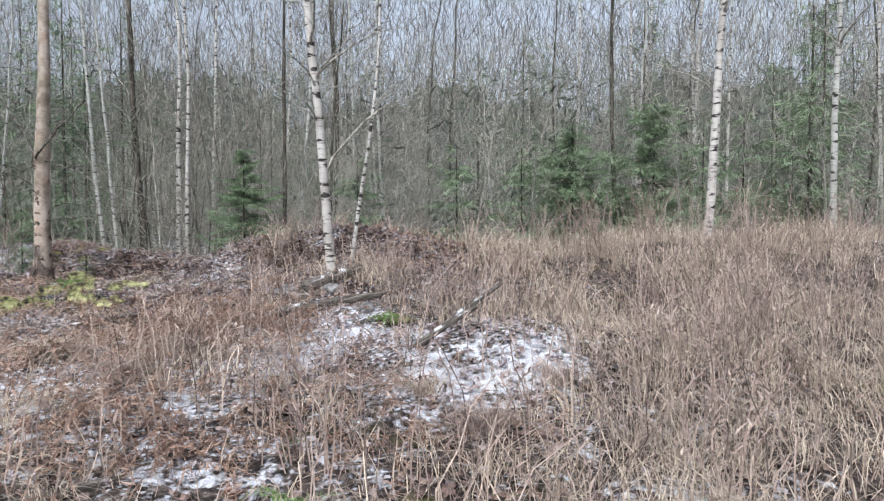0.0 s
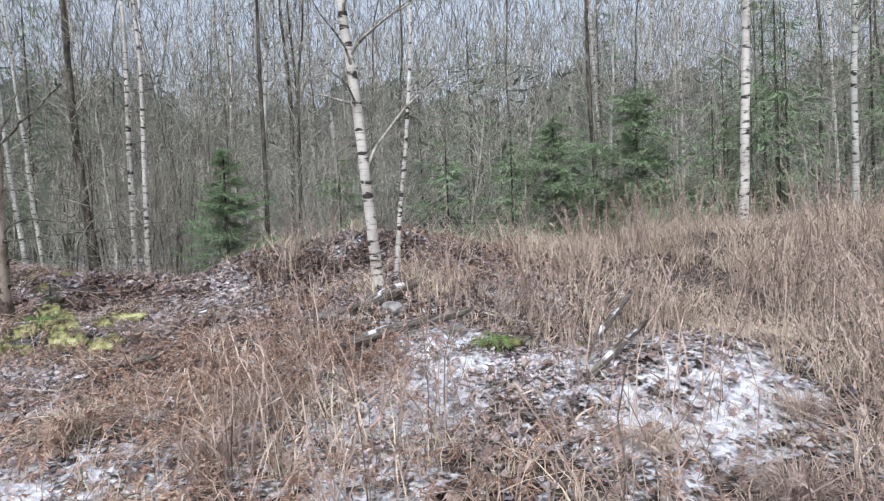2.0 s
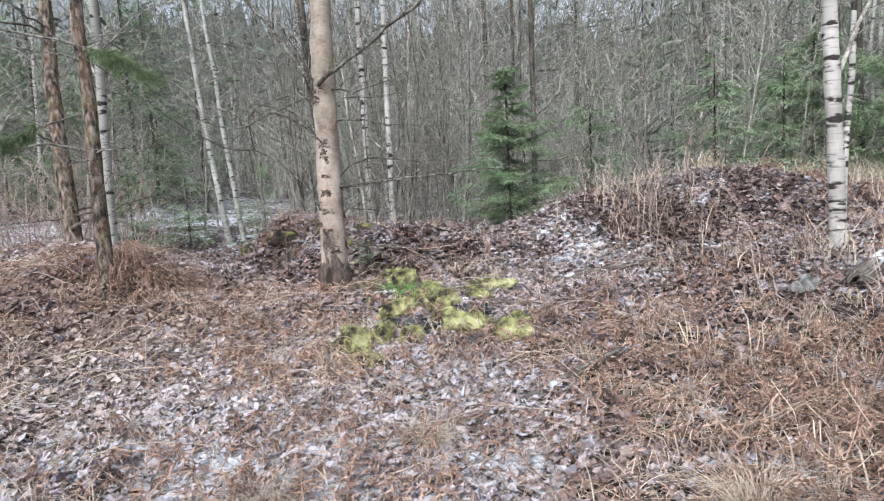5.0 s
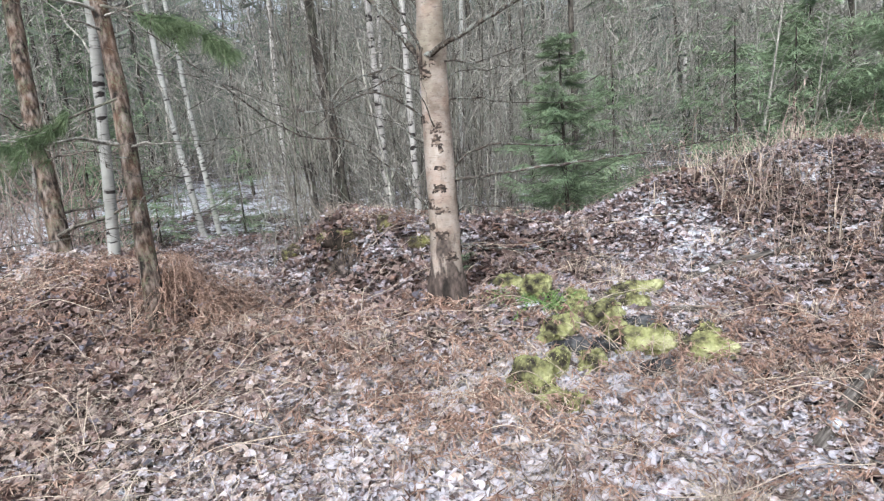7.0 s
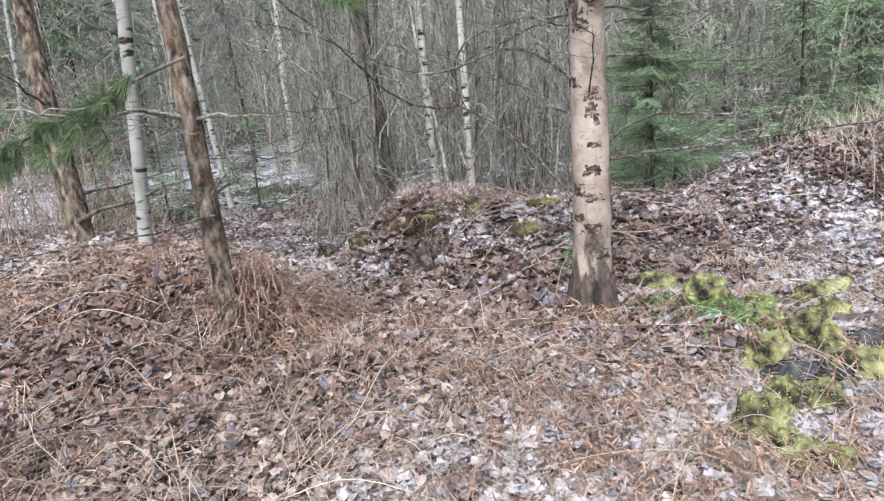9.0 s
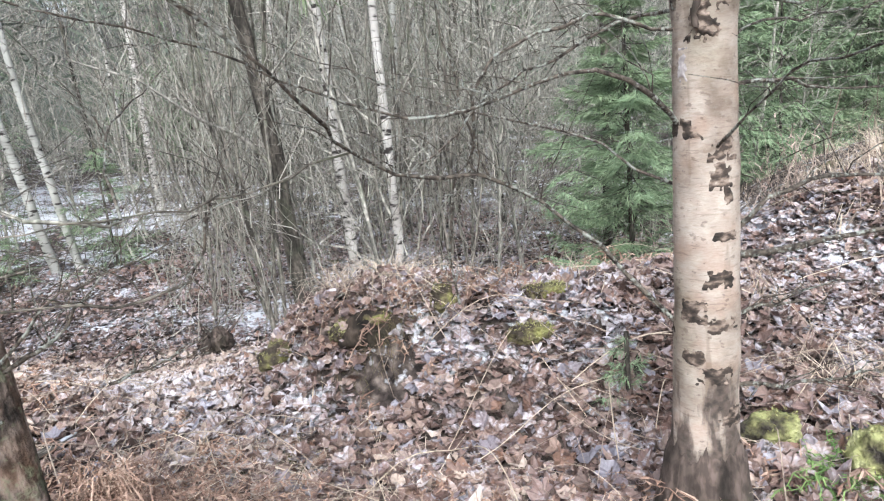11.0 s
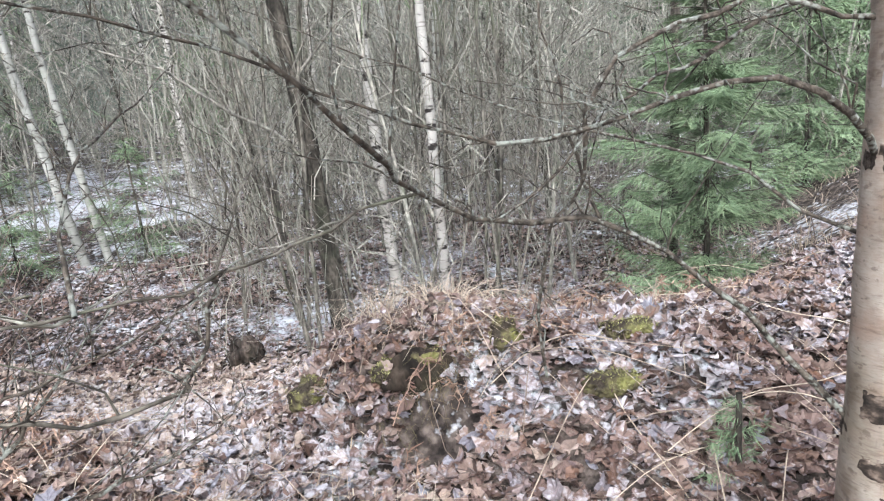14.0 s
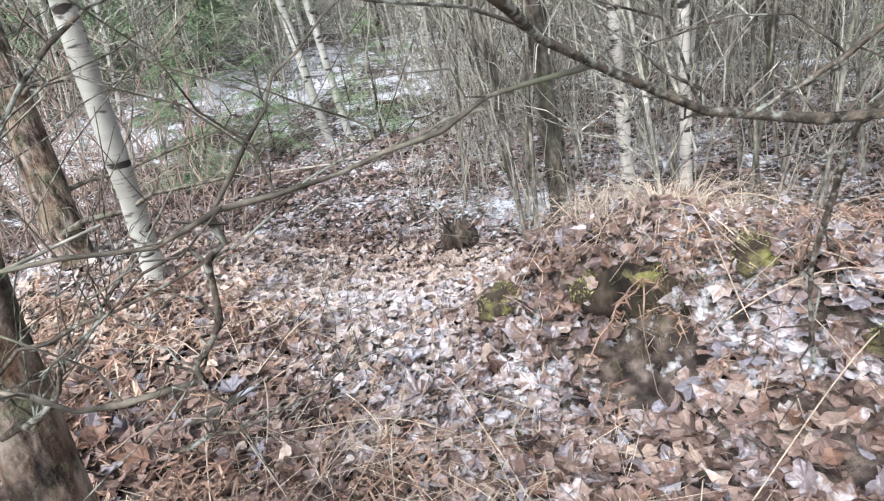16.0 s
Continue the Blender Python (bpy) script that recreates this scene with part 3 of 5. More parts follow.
stand(bare_tree("pine_tree", 22, 9, 0.095, M_PINE, M_TWIG_DARK, "dark brown pine in dead bracken", (-0.1, 0.15), 0.06, 24, 0.1, 1.5, 0.2, 4), -8.34, 10.83)
stand(bare_tree("alder_tree", 23, 8, 0.045, M_DARK, M_TWIG, "dark thin bare tree beside a young spruce", (0.02, 0), 0.1, 18, 0.3), -2.82, 11.92)
stand(bare_tree("birch_tree", 24, 9, 0.055, M_BIRCH_GREY, M_TWIG, "pale birch beyond tall grass", (0.02, 0), 0.1, 18, 0.4), 6.2, 10.5)
stand(bare_tree("birch_tree", 25, 10, 0.075, M_BIRCH, M_TWIG, "white birch at the edge of the wood", (0.0, 0), 0.1, 18, 0.4), -7.2, 20.8)
stand(spruce("spruce_tree", 31, 2.25, 0.85, "young green spruce behind the leafy mound", 130, 330, size=0.075), -3.25, 10.9)
stand(spruce("spruce_tree", 32, 3.7, 2.3, "dense dark green spruce at the meadow edge", 150, 190, size=0.15), 4.9, 15.4)
stand(spruce("spruce_tree", 33, 3.3, 2.0, "dark green spruce at the meadow edge", 140, 170, size=0.15), 3.1, 15.8)
low_spruce = stand(spruce("spruce_tree", 37, 2.6, 1.25, "low green spruce behind the snowy ridge", 60, 80, "spruces behind the ridge", 0.14), -1.7, 13.4)
for x, y, turn in ((0.3, 13.6, 200), (1.7, 14.2, 290)):
    copy_thing(low_spruce, pose(x, y, float(ground_z(x, y)), 0, 0, turn))
stand(spruce("spruce_tree", 34, 1.6, 0.85, "small bushy green spruce on the hollow floor", 60, 120, size=0.13), -9.7, 15.3)
stand(spruce("spruce_tree", 35, 1.6, 0.8, "low green spruce by leaning birches", 50, 60, size=0.15), -7.6, 16.6)
stand(spruce("spruce_tree", 36, 1.4, 0.9, "low dark spruce by leaning birches", 50, 60, size=0.15), -9.0, 16.2)

# the wood beyond: a few kinds, each stood many times
WOOD = "trees of the wood"
kinds = []
for k in range(5):
    kinds.append(bare_tree("birch_tree", 40 + k, 10 + k, 0.036 + 0.008 * k, (M_BIRCH, M_BIRCH_GREY)[k % 2], M_TWIG, "pale bare birch in the wood", (0.03 * (k - 2), 0.02), 0.3, 36, 0.12, 1.9, 0.8, 7, 6, group=WOOD, far=True))
for k in range(3):
    kinds.append(bare_tree("alder_tree", 50 + k, 10 + k, 0.04 + 0.015 * k, M_DARK, M_TWIG, "dark bare tree in the wood", (0.04 * (k - 1), -0.02), 0.3, 38, 0.08, 2.2, 0.7, 7, 6, group=WOOD, far=True))
for k in range(4):
    kinds.append(bare_tree("bare_sapling", 60 + k, 3.5 + k * 0.8, 0.016 + 0.002 * k, M_TWIG, M_TWIG, "thin grey leafless sapling", (0.09 * (k - 1.5), 0.05), 0.25, 34, 0.05, 1.2, 1.3, 7, 5, "sapling", "saplings of the wood", True))
for k in range(3):
    kinds.append(spruce("spruce_tree", 70 + k, 4.0 + 2 * k, 1.4 + 0.45 * k, "soft green spruce in the wood", 56, 34, "spruces of the wood", 0.26))
rng = np.random.default_rng(9)
placed = [(-3.2, 11.5), (4.9, 15.4), (2.9, 15.8), (-5.06, 12.76), (-4.75, 12.3), (-5.62, 12.58), (-8.2, 16.5), (-9.7, 15.3)]
used = [False] * len(kinds)


def plant(k, x, y, size):
    m = pose(x, y, float(ground_z(x, y)), 0, 0, rng.uniform(0, 360))
    if used[k]:
        copy_thing(kinds[k], m)
    else:
        kinds[k].matrix_basis = m @ Matrix.Diagonal((size, size, size, 1))
        used[k] = True
    placed.append((x, y))


tries = 0
while len(placed) < 310 and tries < 8000:
    tries += 1
    near = len(placed) > 268
    d = rng.uniform(10, 19) if near else rng.uniform(12.5, 48)
    a = math.radians(rng.uniform(-50, 60))
    x, y = -3.0 + d * math.sin(a), 1.5 + d * math.cos(a)
    if y < 11.6 or (x > -2.4 and y < (13.5 if near else 16)) or (-7.4 < x < -5.9 and y < 15) or (x < -7 and y < 13):
        continue
    if not near and (y < 14 or (-11 < x < -5.4 and y < 18)):
        continue
    if min((x - px) ** 2 + (y - py) ** 2 for px, py in placed) < (0.12 if near else 0.7 if d < 25 else 1.2):
        continue
    r = rng.random()
    k = rng.integers(8, 12) if near else rng.integers(0, 5) if r < 0.36 else rng.integers(5, 8) if r < 0.55 else rng.integers(8, 12) if r < 0.87 else rng.integers(12, 15)
    plant(int(k), x, y, 1.0)

for k in range(3):
    kinds.append(bare_tree("bare_sapling", 80 + k, 4.2 + 0.6 * k, 0.012 + 0.003 * k, M_STEM, M_STEM, "straight thin leafless sapling", (0.13 * (k - 1), 0.06), 0.3, 12, 0.15, 0.9, 1.4, 2, 6, "sapling", "saplings in the hollow"))
    used.append(False)
for k in range(14):
    plant(int(rng.integers(12, 15)), rng.uniform(-21, -12.5), rng.uniform(21, 29), 1.0)
for k in range(12):
    plant(int(rng.integers(12, 15)), rng.uniform(6, 17), rng.uniform(15.5, 23), 1.0)
for k in range(46):
    plant(int(rng.integers(15, 18)), rng.uniform(-6.6, -3.6), rng.uniform(11.9, 16.5), 1.0)

# brushwood: the tangle of thin stems and twigs between the trees
rng = np.random.default_rng(77)
n = 42000
bx, by = rng.uniform(-32, 34, n), 12.4 + 34 * rng.random(n) ** 1.5
keep = (rng.random(n) < 0.35 + 0.65 * step(15, 20, by)) & ~((bx > -2.4) & (by < 14)) & ~((bx < -5.9) & (bx > -7.6) & (by < 15)) & ~((bx < -7) & (by < 13.5)) & ~((bx < -6.2) & (by < 27) & (rng.random(n) < 0.82))
bx, by = bx[keep], by[keep]
n = len(bx)
depth = np.hypot(bx + 3, by - 1.5)
hz = ground_z(bx, by) + rng.random(n) ** 1.6 * (2.2 + 0.22 * depth) - 0.1
bl = rng.uniform(0.4, 1.4, n) * (0.6 + depth / 30)
q = bent(np.stack([bx, by, hz], -1), heading(rng, n), bl * rng.uniform(0.2, 1.2, n), bl * rng.uniform(0.1, 0.9, n), 4)
q[:, 1:] += rng.normal(0, 0.05, (n, 3, 3))
v, f = strips(q, (0.004 + 0.00045 * depth)[:, None] * np.array([1.2, 1.0, 0.8, 0.4]), unit(np.stack([np.ones(n), rng.normal(0, 0.5, n), rng.normal(0, 0.3, n)], -1)))
n = 4200
bx, by = rng.uniform(-6.9, -1.5, n), rng.uniform(11.9, 18, n)
bl = rng.uniform(0.3, 1.1, n)
q = bent(np.stack([bx, by, ground_z(bx, by) + rng.random(n) ** 1.3 * 2.6], -1), heading(rng, n), bl * rng.uniform(0.1, 1.2, n), bl * rng.uniform(0.1, 0.8, n), 4)
q[:, 1:] += rng.normal(0, 0.04, (n, 3, 3))
near = strips(q, 0.0075 * rng.uniform(0.5, 1.2, (n, 1)) * np.array([1.2, 1.0, 0.8, 0.4]), unit(np.stack([np.ones(n), rng.normal(0, 0.5, n), rng.normal(0, 0.3, n)], -1)))
v, f = join([(v, f), near])
tagged(mesh_object("brushwood", v, f, M_BRUSH, False), "grey-brown tangle of leafless brushwood", "brush", kind="stuff")

n = 60000
bx, by = rng.uniform(-40, 40, n), 21 + 26 * rng.random(n)
hz = 3.0 + rng.random(n) ** 1.2 * 13 + ground_z(bx, by)
bl = rng.uniform(0.4, 1.5, n)
q = bent(np.stack([bx, by, hz], -1), heading(rng, n), bl * rng.uniform(0.3, 1.2, n), bl * rng.uniform(0.1, 0.8, n), 4)
q[:, 1:] += rng.normal(0, 0.07, (n, 3, 3))
v, f = strips(q, 0.019 * rng.uniform(0.5, 1.5, (n, 1)) * np.array([1.3, 1.0, 0.8, 0.4]), unit(np.stack([np.ones(n), rng.normal(0, 0.5, n), rng.normal(0, 0.3, n)], -1)))
tagged(mesh_object("bare_crowns", v, f, M_CROWN, False), "dense grey twigs of leafless crowns deep in the wood", "twigs", kind="stuff")

# loose far conifer sprays; their greyed colour paints the haze between the trees
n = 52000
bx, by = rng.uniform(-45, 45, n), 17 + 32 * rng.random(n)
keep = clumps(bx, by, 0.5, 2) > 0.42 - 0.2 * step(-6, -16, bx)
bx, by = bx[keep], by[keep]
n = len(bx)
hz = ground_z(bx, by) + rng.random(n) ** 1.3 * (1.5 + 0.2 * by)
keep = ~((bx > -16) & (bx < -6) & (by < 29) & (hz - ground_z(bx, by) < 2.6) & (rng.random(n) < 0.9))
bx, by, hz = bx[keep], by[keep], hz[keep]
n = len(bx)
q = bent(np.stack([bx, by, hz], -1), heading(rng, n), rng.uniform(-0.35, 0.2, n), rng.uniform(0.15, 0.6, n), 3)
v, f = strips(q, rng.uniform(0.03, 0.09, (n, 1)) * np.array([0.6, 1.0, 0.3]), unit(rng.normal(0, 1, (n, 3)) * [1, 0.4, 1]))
tagged(mesh_object("hazed_conifer_foliage", v, f, M_HAZE, False), "conifer foliage deep in the wood, its grey-green mixed with distance haze", "foliage", kind="stuff")

rng = np.random.default_rng(78)
n = 900
bx, by = rng.uniform(-12, -8.2, n), rng.uniform(10.9, 13.6, n)
bl = rng.uniform(0.3, 1.3, n)
q = bent(np.stack([bx, by, ground_z(bx, by) + rng.random(n) ** 2 * 1.1 - 0.05], -1), heading(rng, n), bl * rng.uniform(0.2, 1.1, n), bl * rng.uniform(0.2, 0.9, n), 5)
q[:, 1:] += rng.normal(0, 0.04, (n, 4, 3))
v, f = tubes(q, np.linspace(0.007, 0.002, 5) * rng.uniform(0.5, 1.3, (n, 1)), 3)
tagged(mesh_object("brown_brush", v, f, M_WEED, True), "brown tangle of leafless brush beside pines", "brush", kind="stuff")

# ---- ground cover ----
def scatter(rng, n, x0, x1, y0, y1, weight):
    x, y = rng.uniform(x0, x1, n), rng.uniform(y0, y1, n)
    keep = rng.random(n) < weight(x, y)
    x, y = x[keep], y[keep]
    return np.stack([x, y, ground_z(x, y)], -1)


def path_clear(x, y):
    """0 on the trodden line, 1 away from it."""
    d = np.full(np.shape(x), 9.0)
    for (ax, ay), (bx, by) in (((0, 0), (-3.7, 2.8)), ((-3.7, 2.8), (-6.1, 4.6)), ((-6.1, 4.6), (-6.3, 6.6)), ((-6.3, 6.6), (-6.0, 7.7))):
        t = np.clip(((x - ax) * (bx - ax) + (y - ay) * (by - ay)) / ((bx - ax) ** 2 + (by - ay) ** 2), 0, 1)
        d = np.minimum(d, np.hypot(x - ax - t * (bx - ax), y - ay - t * (by - ay)))
    return step(0.1, 0.4, d)


def grassland(x, y):
    w = step(-3.6, -0.5, x) * (1 - step(10.5, 12.5, y)) * (0.25 + 0.75 * clumps(x, y, 1.5))
    w = np.clip(w + 0.6 * step(0.8, 2.5, x), 0, 1) * (0.25 + 0.75 * step(0.4, 0.62, clumps(x, y, 1.9, 11)))
    w = w * (1 - 0.85 * np.exp(-((x - 0.2) / 1.5) ** 2 - ((y - 5.4) / 1.3) ** 2)) * (1 - 0.5 * np.exp(-((x - 2.4) / 0.8) ** 2 - ((y - 7.6) / 0.7) ** 2)) * (1 - 0.8 * np.exp(-((x + 1.1) / 0.7) ** 2 - ((y - 6.2) / 0.5) ** 2)) * (1 - 0.8 * np.exp(-((x + 1.3) / 0.5) ** 2 - ((y - 4.9) / 0.7) ** 2))
    w = w * (1 - 0.55 * np.exp(-((x + 0.4) / 1.3) ** 2 - ((y - 3.7) / 0.9) ** 2))
    return w * path_clear(x, y)


def tufts(rng, base, per, r):
    """Gathers places into tufts: per blades round each, fanned outward."""
    n = len(base)
    c = np.repeat(np.arange(n), per)
    off = rng.normal(0, r, (n * per, 3)) * [1, 1, 0]
    p = base[c] + off
    p[:, 2] = ground_z(p[:, 0], p[:, 1])
    return p, unit(off + 0.02 * heading(rng, n * per) + 0.04 * np.repeat(heading(rng, n), per, 0))


def blades(rng, base, h0, h1, lean, w, k=4, droop=0.25, out=None, uneven=0.0):
    n = len(base)
    h = rng.uniform(h0, h1, n) * (1 - uneven + 1.5 * uneven * clumps(base[:, 0], base[:, 1], 2.6, 4))
    out = heading(rng, n) if out is None else out
    p = bent(base, out, h, h * rng.uniform(0.0, lean, n), k, droop)
    p[:, 1:] += rng.normal(0, 0.015, (n, k - 1, 3))
    wid = w * rng.uniform(0.6, 1.4, (n, 1)) * np.linspace(1, 0.25, k)
    side = unit(np.cross(out, [0, 0, 1.0]) + 0.7 * heading(rng, n))
    return strips(p, wid, side)


rng = np.random.default_rng(21)
b = scatter(rng, 21000, -4, 10, 1.2, 12.5, grassland)
t1 = blades(rng, b, 0.2, 0.7, 1.4, 0.007, 5, 0.45, None, 0.8)
b, o = tufts(rng, scatter(rng, 4200, -4, 10, 1.2, 12.5, grassland), 14, 0.05)
t2 = blades(rng, b, 0.15, 0.66, 1.6, 0.007, 5, 0.6, o, 0.75)
b, o = tufts(rng, scatter(rng, 420, -8.5, -1, 3.0, 9.3, lambda x, y: 0.8 * path_clear(x, y) * clumps(x, y, 1.9, 2) * (1 - 0.9 * step(-4.6, -5.2, x) * step(7.8, 8.4, y))), 34, 0.05)
t3 = blades(rng, b, 0.12, 0.34, 2.2, 0.005, 5, 0.9, o)
b, o = tufts(rng, scatter(rng, 900, 0.9, 9, 2.2, 11.5, lambda x, y: path_clear(x, y) * step(0.35, 0.6, clumps(x, y, 1.3, 15))), 22, 0.06)
t4 = blades(rng, b, 0.2, 0.62, 1.3, 0.007, 5, 0.5, o, 0.4)
tall = join([t1, t2, t3, t4])
b = scatter(rng, 48000, -9, 9, 0.5, 13, lambda x, y: (0.15 + 0.6 * clumps(x, y, 2.3, 1)) * path_clear(x, y) * (1 - 0.8 * np.exp(-((x + 1.2) / 0.55) ** 2 - ((y - 5.2) / 0.9) ** 2)) * (1 - 0.8 * np.exp(-((x - 0.4) / 0.9) ** 2 - ((y - 5.2) / 0.6) ** 2)) * (1 - 0.85 * step(-4.3, -5.0, x) * step(7.6, 8.4, y)))
low = blades(rng, b, 0.05, 0.25, 2.0, 0.005, 4, 0.7)
b = scatter(rng, 5000, -9, -4, 6, 12, lambda x, y: 0.12 + 0.5 * np.exp(-((x + 6.1) / 0.5) ** 2 - ((y - 8.6) / 0.4) ** 2))
b = np.concatenate([b, scatter(rng, 19000, -10, -3.2, 3.8, 8.0, lambda x, y: 0.3 + 0.7 * clumps(x, y, 1.7, 6)), scatter(rng, 7000, -10.5, -6.6, 7.6, 11, lambda x, y: 0.3 + 0.7 * clumps(x, y, 1.5, 9))])
b = np.concatenate([b, scatter(rng, 5000, -7.0, -4.8, 6.2, 7.9, lambda x, y: 0.3 + 0.7 * clumps(x, y, 2.2, 16)), scatter(rng, 2600, -6.9, -5.7, 8.2, 9.4, lambda x, y: 0.3 + 0.7 * clumps(x, y, 2.6, 17)), scatter(rng, 2600, -2.0, 1.6, 4.2, 6.4, lambda x, y: 0.8 + 0 * x)])
litter = blades(rng, b, 0.03, 0.12, 6.0, 0.005, 4, 0.8)
b = scatter(rng, 3200, -6.0, -4.9, 9.5, 10.3, lambda x, y: 0.8 * np.exp(-((x + 5.45) / 0.28) ** 2 - ((y - 9.95) / 0.16) ** 2))
tuft = blades(rng, b, 0.12, 0.36, 1.6, 0.005, 5, 0.6)
v5, f5 = join([tall, tuft])
v4, f4 = join([low, litter])
v, f = join([(v5, f5), (v4, f4)])
tagged(mesh_object("dry_grass", v, f, M_STRAW, False), "straw-coloured matted dry winter grass", "grass", kind="stuff")

b = scatter(rng, 6500, -4, 10, 2.0, 12, grassland)
thin = blades(rng, b, 0.25, 0.9, 0.9, 0.008, 5, 0.15, None, 0.6)
b, o = tufts(rng, scatter(rng, 330, -3, 10, 2.0, 11.5, grassland), 7, 0.06)
b3, o3 = tufts(rng, scatter(rng, 90, 1.6, 8.5, 3.0, 10.5, lambda x, y: step(0.4, 0.7, clumps(x, y, 1.1, 23))), 9, 0.07)
b, o = np.concatenate([b, b3]), np.concatenate([o, o3])
b2, o2 = tufts(rng, scatter(rng, 110, -2.2, 4.5, 2.8, 7.5, path_clear), 5, 0.08)
b, o = np.concatenate([b, b2]), np.concatenate([o, o2])
n = len(b)
h = rng.uniform(0.4, 0.95, n) * (1 + 0.25 * step(1.5, 3.0, b[:, 0]))
p = bent(b, o, h, h * rng.uniform(0.05, 0.5, n), 5, 0.1)
p[:, 1:] += rng.normal(0, 0.015, (n, 4, 3))
stalk = strips(p, 0.009 * np.linspace(1, 0.5, 5) * np.ones((n, 1)), heading(rng, n))
w = np.repeat(np.arange(n), 12)
u = rng.uniform(0.45, 1.0, len(w)) * 4
i0 = np.minimum(u.astype(int), 3)
hb = p[w, i0] + (p[w, i0 + 1] - p[w, i0]) * (u - i0)[:, None]
hl = rng.uniform(0.02, 0.07, len(w))
q = bent(hb, heading(rng, len(w)), hl * rng.uniform(-0.5, 1.0, len(w)), hl, 5)
head = strips(q, 0.009 * np.array([0.5, 1, 1, 0.8, 0.3]) * rng.uniform(0.6, 1.5, (len(w), 1)), heading(rng, len(w)))
v, f = join([thin, stalk, head])
tagged(mesh_object("dead_weeds", v, f, M_WEED, False), "brown stalks and seed heads of dead meadow weeds", "weeds", kind="stuff")


def fronds(rng, base, h0, h1, size):
    n = len(base)
    ln = rng.uniform(0.35, 0.8, n) * size
    out = heading(rng, n)
    h = rng.uniform(h0, h1, n)
    p = bent(base, out, h, ln, 12, 0.9)
    p += rng.normal(0, 0.008, p.shape)
    stem = strips(p, np.full((n, 12), 0.004), unit(np.cross(out, [0, 0, 1.0])))
    w = np.repeat(np.arange(n), 40)
    at = rng.uniform(1.0, 10.99, len(w))
    sgn = rng.choice([-1, 1], len(w))[:, None]
    side = np.cross(out[w], [0, 0, 1.0]) * sgn
    d = unit(side + out[w] * rng.uniform(0.0, 0.9, (len(w), 1)) + rng.normal(0, 0.6, (len(w), 3)) * [1, 1, 0.5])
    ll = ln[w] * 0.2 * (1.05 - at / 12.5) * rng.uniform(0.4, 1.2, len(w))
    i0 = at.astype(int)
    root = p[w, i0] + (p[w, i0 + 1] - p[w, i0]) * (at - i0)[:, None]
    q = bent(root, d, -ll * rng.uniform(-0.4, 1.2, len(w)), ll, 3)
    leaf = strips(q, np.array([0.007, 0.013, 0.002]) * size * np.ones((len(w), 1)), unit(np.cross(d, rng.normal(0, 1, (len(w), 3)))))
    return join([stem, leaf])


def brackenland(x, y):
    w = 0.6 * step(-6.6, -7.4, x) * (1 - step(10.0, 11, y)) + 3.5 * np.exp(-((x + 5.15) / 0.65) ** 2 - ((y - 7.4) / 0.5) ** 2)
    w = w + 1.2 * np.exp(-((x + 2.5) / 1.1) ** 2 - ((y - 6.4) / 1.3) ** 2) + 0.8 * np.exp(-((x + 4.4) / 0.6) ** 2 - ((y - 9.95) / 0.25) ** 2)
    w = w + 1.2 * np.exp(-((x + 6.75) / 0.35) ** 2 - ((y - 8.9) / 0.4) ** 2) + 0.9 * np.exp(-((x + 6.3) / 0.6) ** 2 - ((y - 8.35) / 0.25) ** 2)
    w = w + 0.7 * np.exp(-((x + 5.55) / 0.35) ** 2 - ((y - 9.6) / 0.2) ** 2) + 3.0 * np.exp(-((x + 5.5) / 0.3) ** 2 - ((y - 9.62) / 0.12) ** 2) + 0.5 * np.exp(-((x + 1.6) / 1.6) ** 2 - ((y - 4.0) / 1.0) ** 2)
    w = w + 0.8 * np.exp(-((x + 4.6) / 1.5) ** 2 - ((y - 5.6) / 0.7) ** 2) + 0.9 * np.exp(-((x + 7.6) / 1.0) ** 2 - ((y - 6.2) / 0.9) ** 2) + 0.5 * np.exp(-((x + 4.7) / 0.4) ** 2 - ((y - 6.7) / 0.35) ** 2) + 0.4 * step(-1.5, -0.5, x) * clumps(x, y, 1.2, 7) * step(7, 8, y)
    w = w * (1 - 0.9 * np.exp(-((x + 4.15) / 0.6) ** 2 - ((y - 7.45) / 0.55) ** 2))
    return np.clip(w, 0, 1.2) * (0.4 + 0.6 * clumps(x, y, 2.0, 3)) * path_clear(x, y)


b = scatter(rng, 14000, -11, 1, 2.5, 11.5, brackenland)
pile = scatter(rng, 520, -7.0, -6.2, 8.2, 9.2, lambda x, y: np.exp(-((x + 6.62) / 0.2) ** 2 - ((y - 8.58) / 0.22) ** 2))
drape = scatter(rng, 120, -6.78, -6.62, 8.46, 8.66, lambda x, y: 1 + 0 * x)
upright = scatter(rng, 900, -4.2, -0.6, 3.2, 7.4, lambda x, y: 0.8 * step(0.5, 0.75, clumps(x, y, 2.3, 19)) * path_clear(x, y) * (1 - np.exp(-((x + 1.2) / 0.5) ** 2 - ((y - 5.2) / 0.9) ** 2)))
skirt = scatter(rng, 150, -6.7, -6.25, 8.4, 8.9, lambda x, y: 1 + 0 * x)
v, f = join([fronds(rng, b, 0.06, 0.4, 0.68), fronds(rng, pile, 0.12, 0.42, 0.45), fronds(rng, drape, 0.35, 0.68, 0.3), fronds(rng, skirt, 0.1, 0.3, 0.5), fronds(rng, upright, 0.25, 0.65, 0.7)])
tagged(mesh_object("dead_bracken", v, f, M_BRACKEN, False), "rust-brown collapsed dead bracken", "fern", kind="stuff")


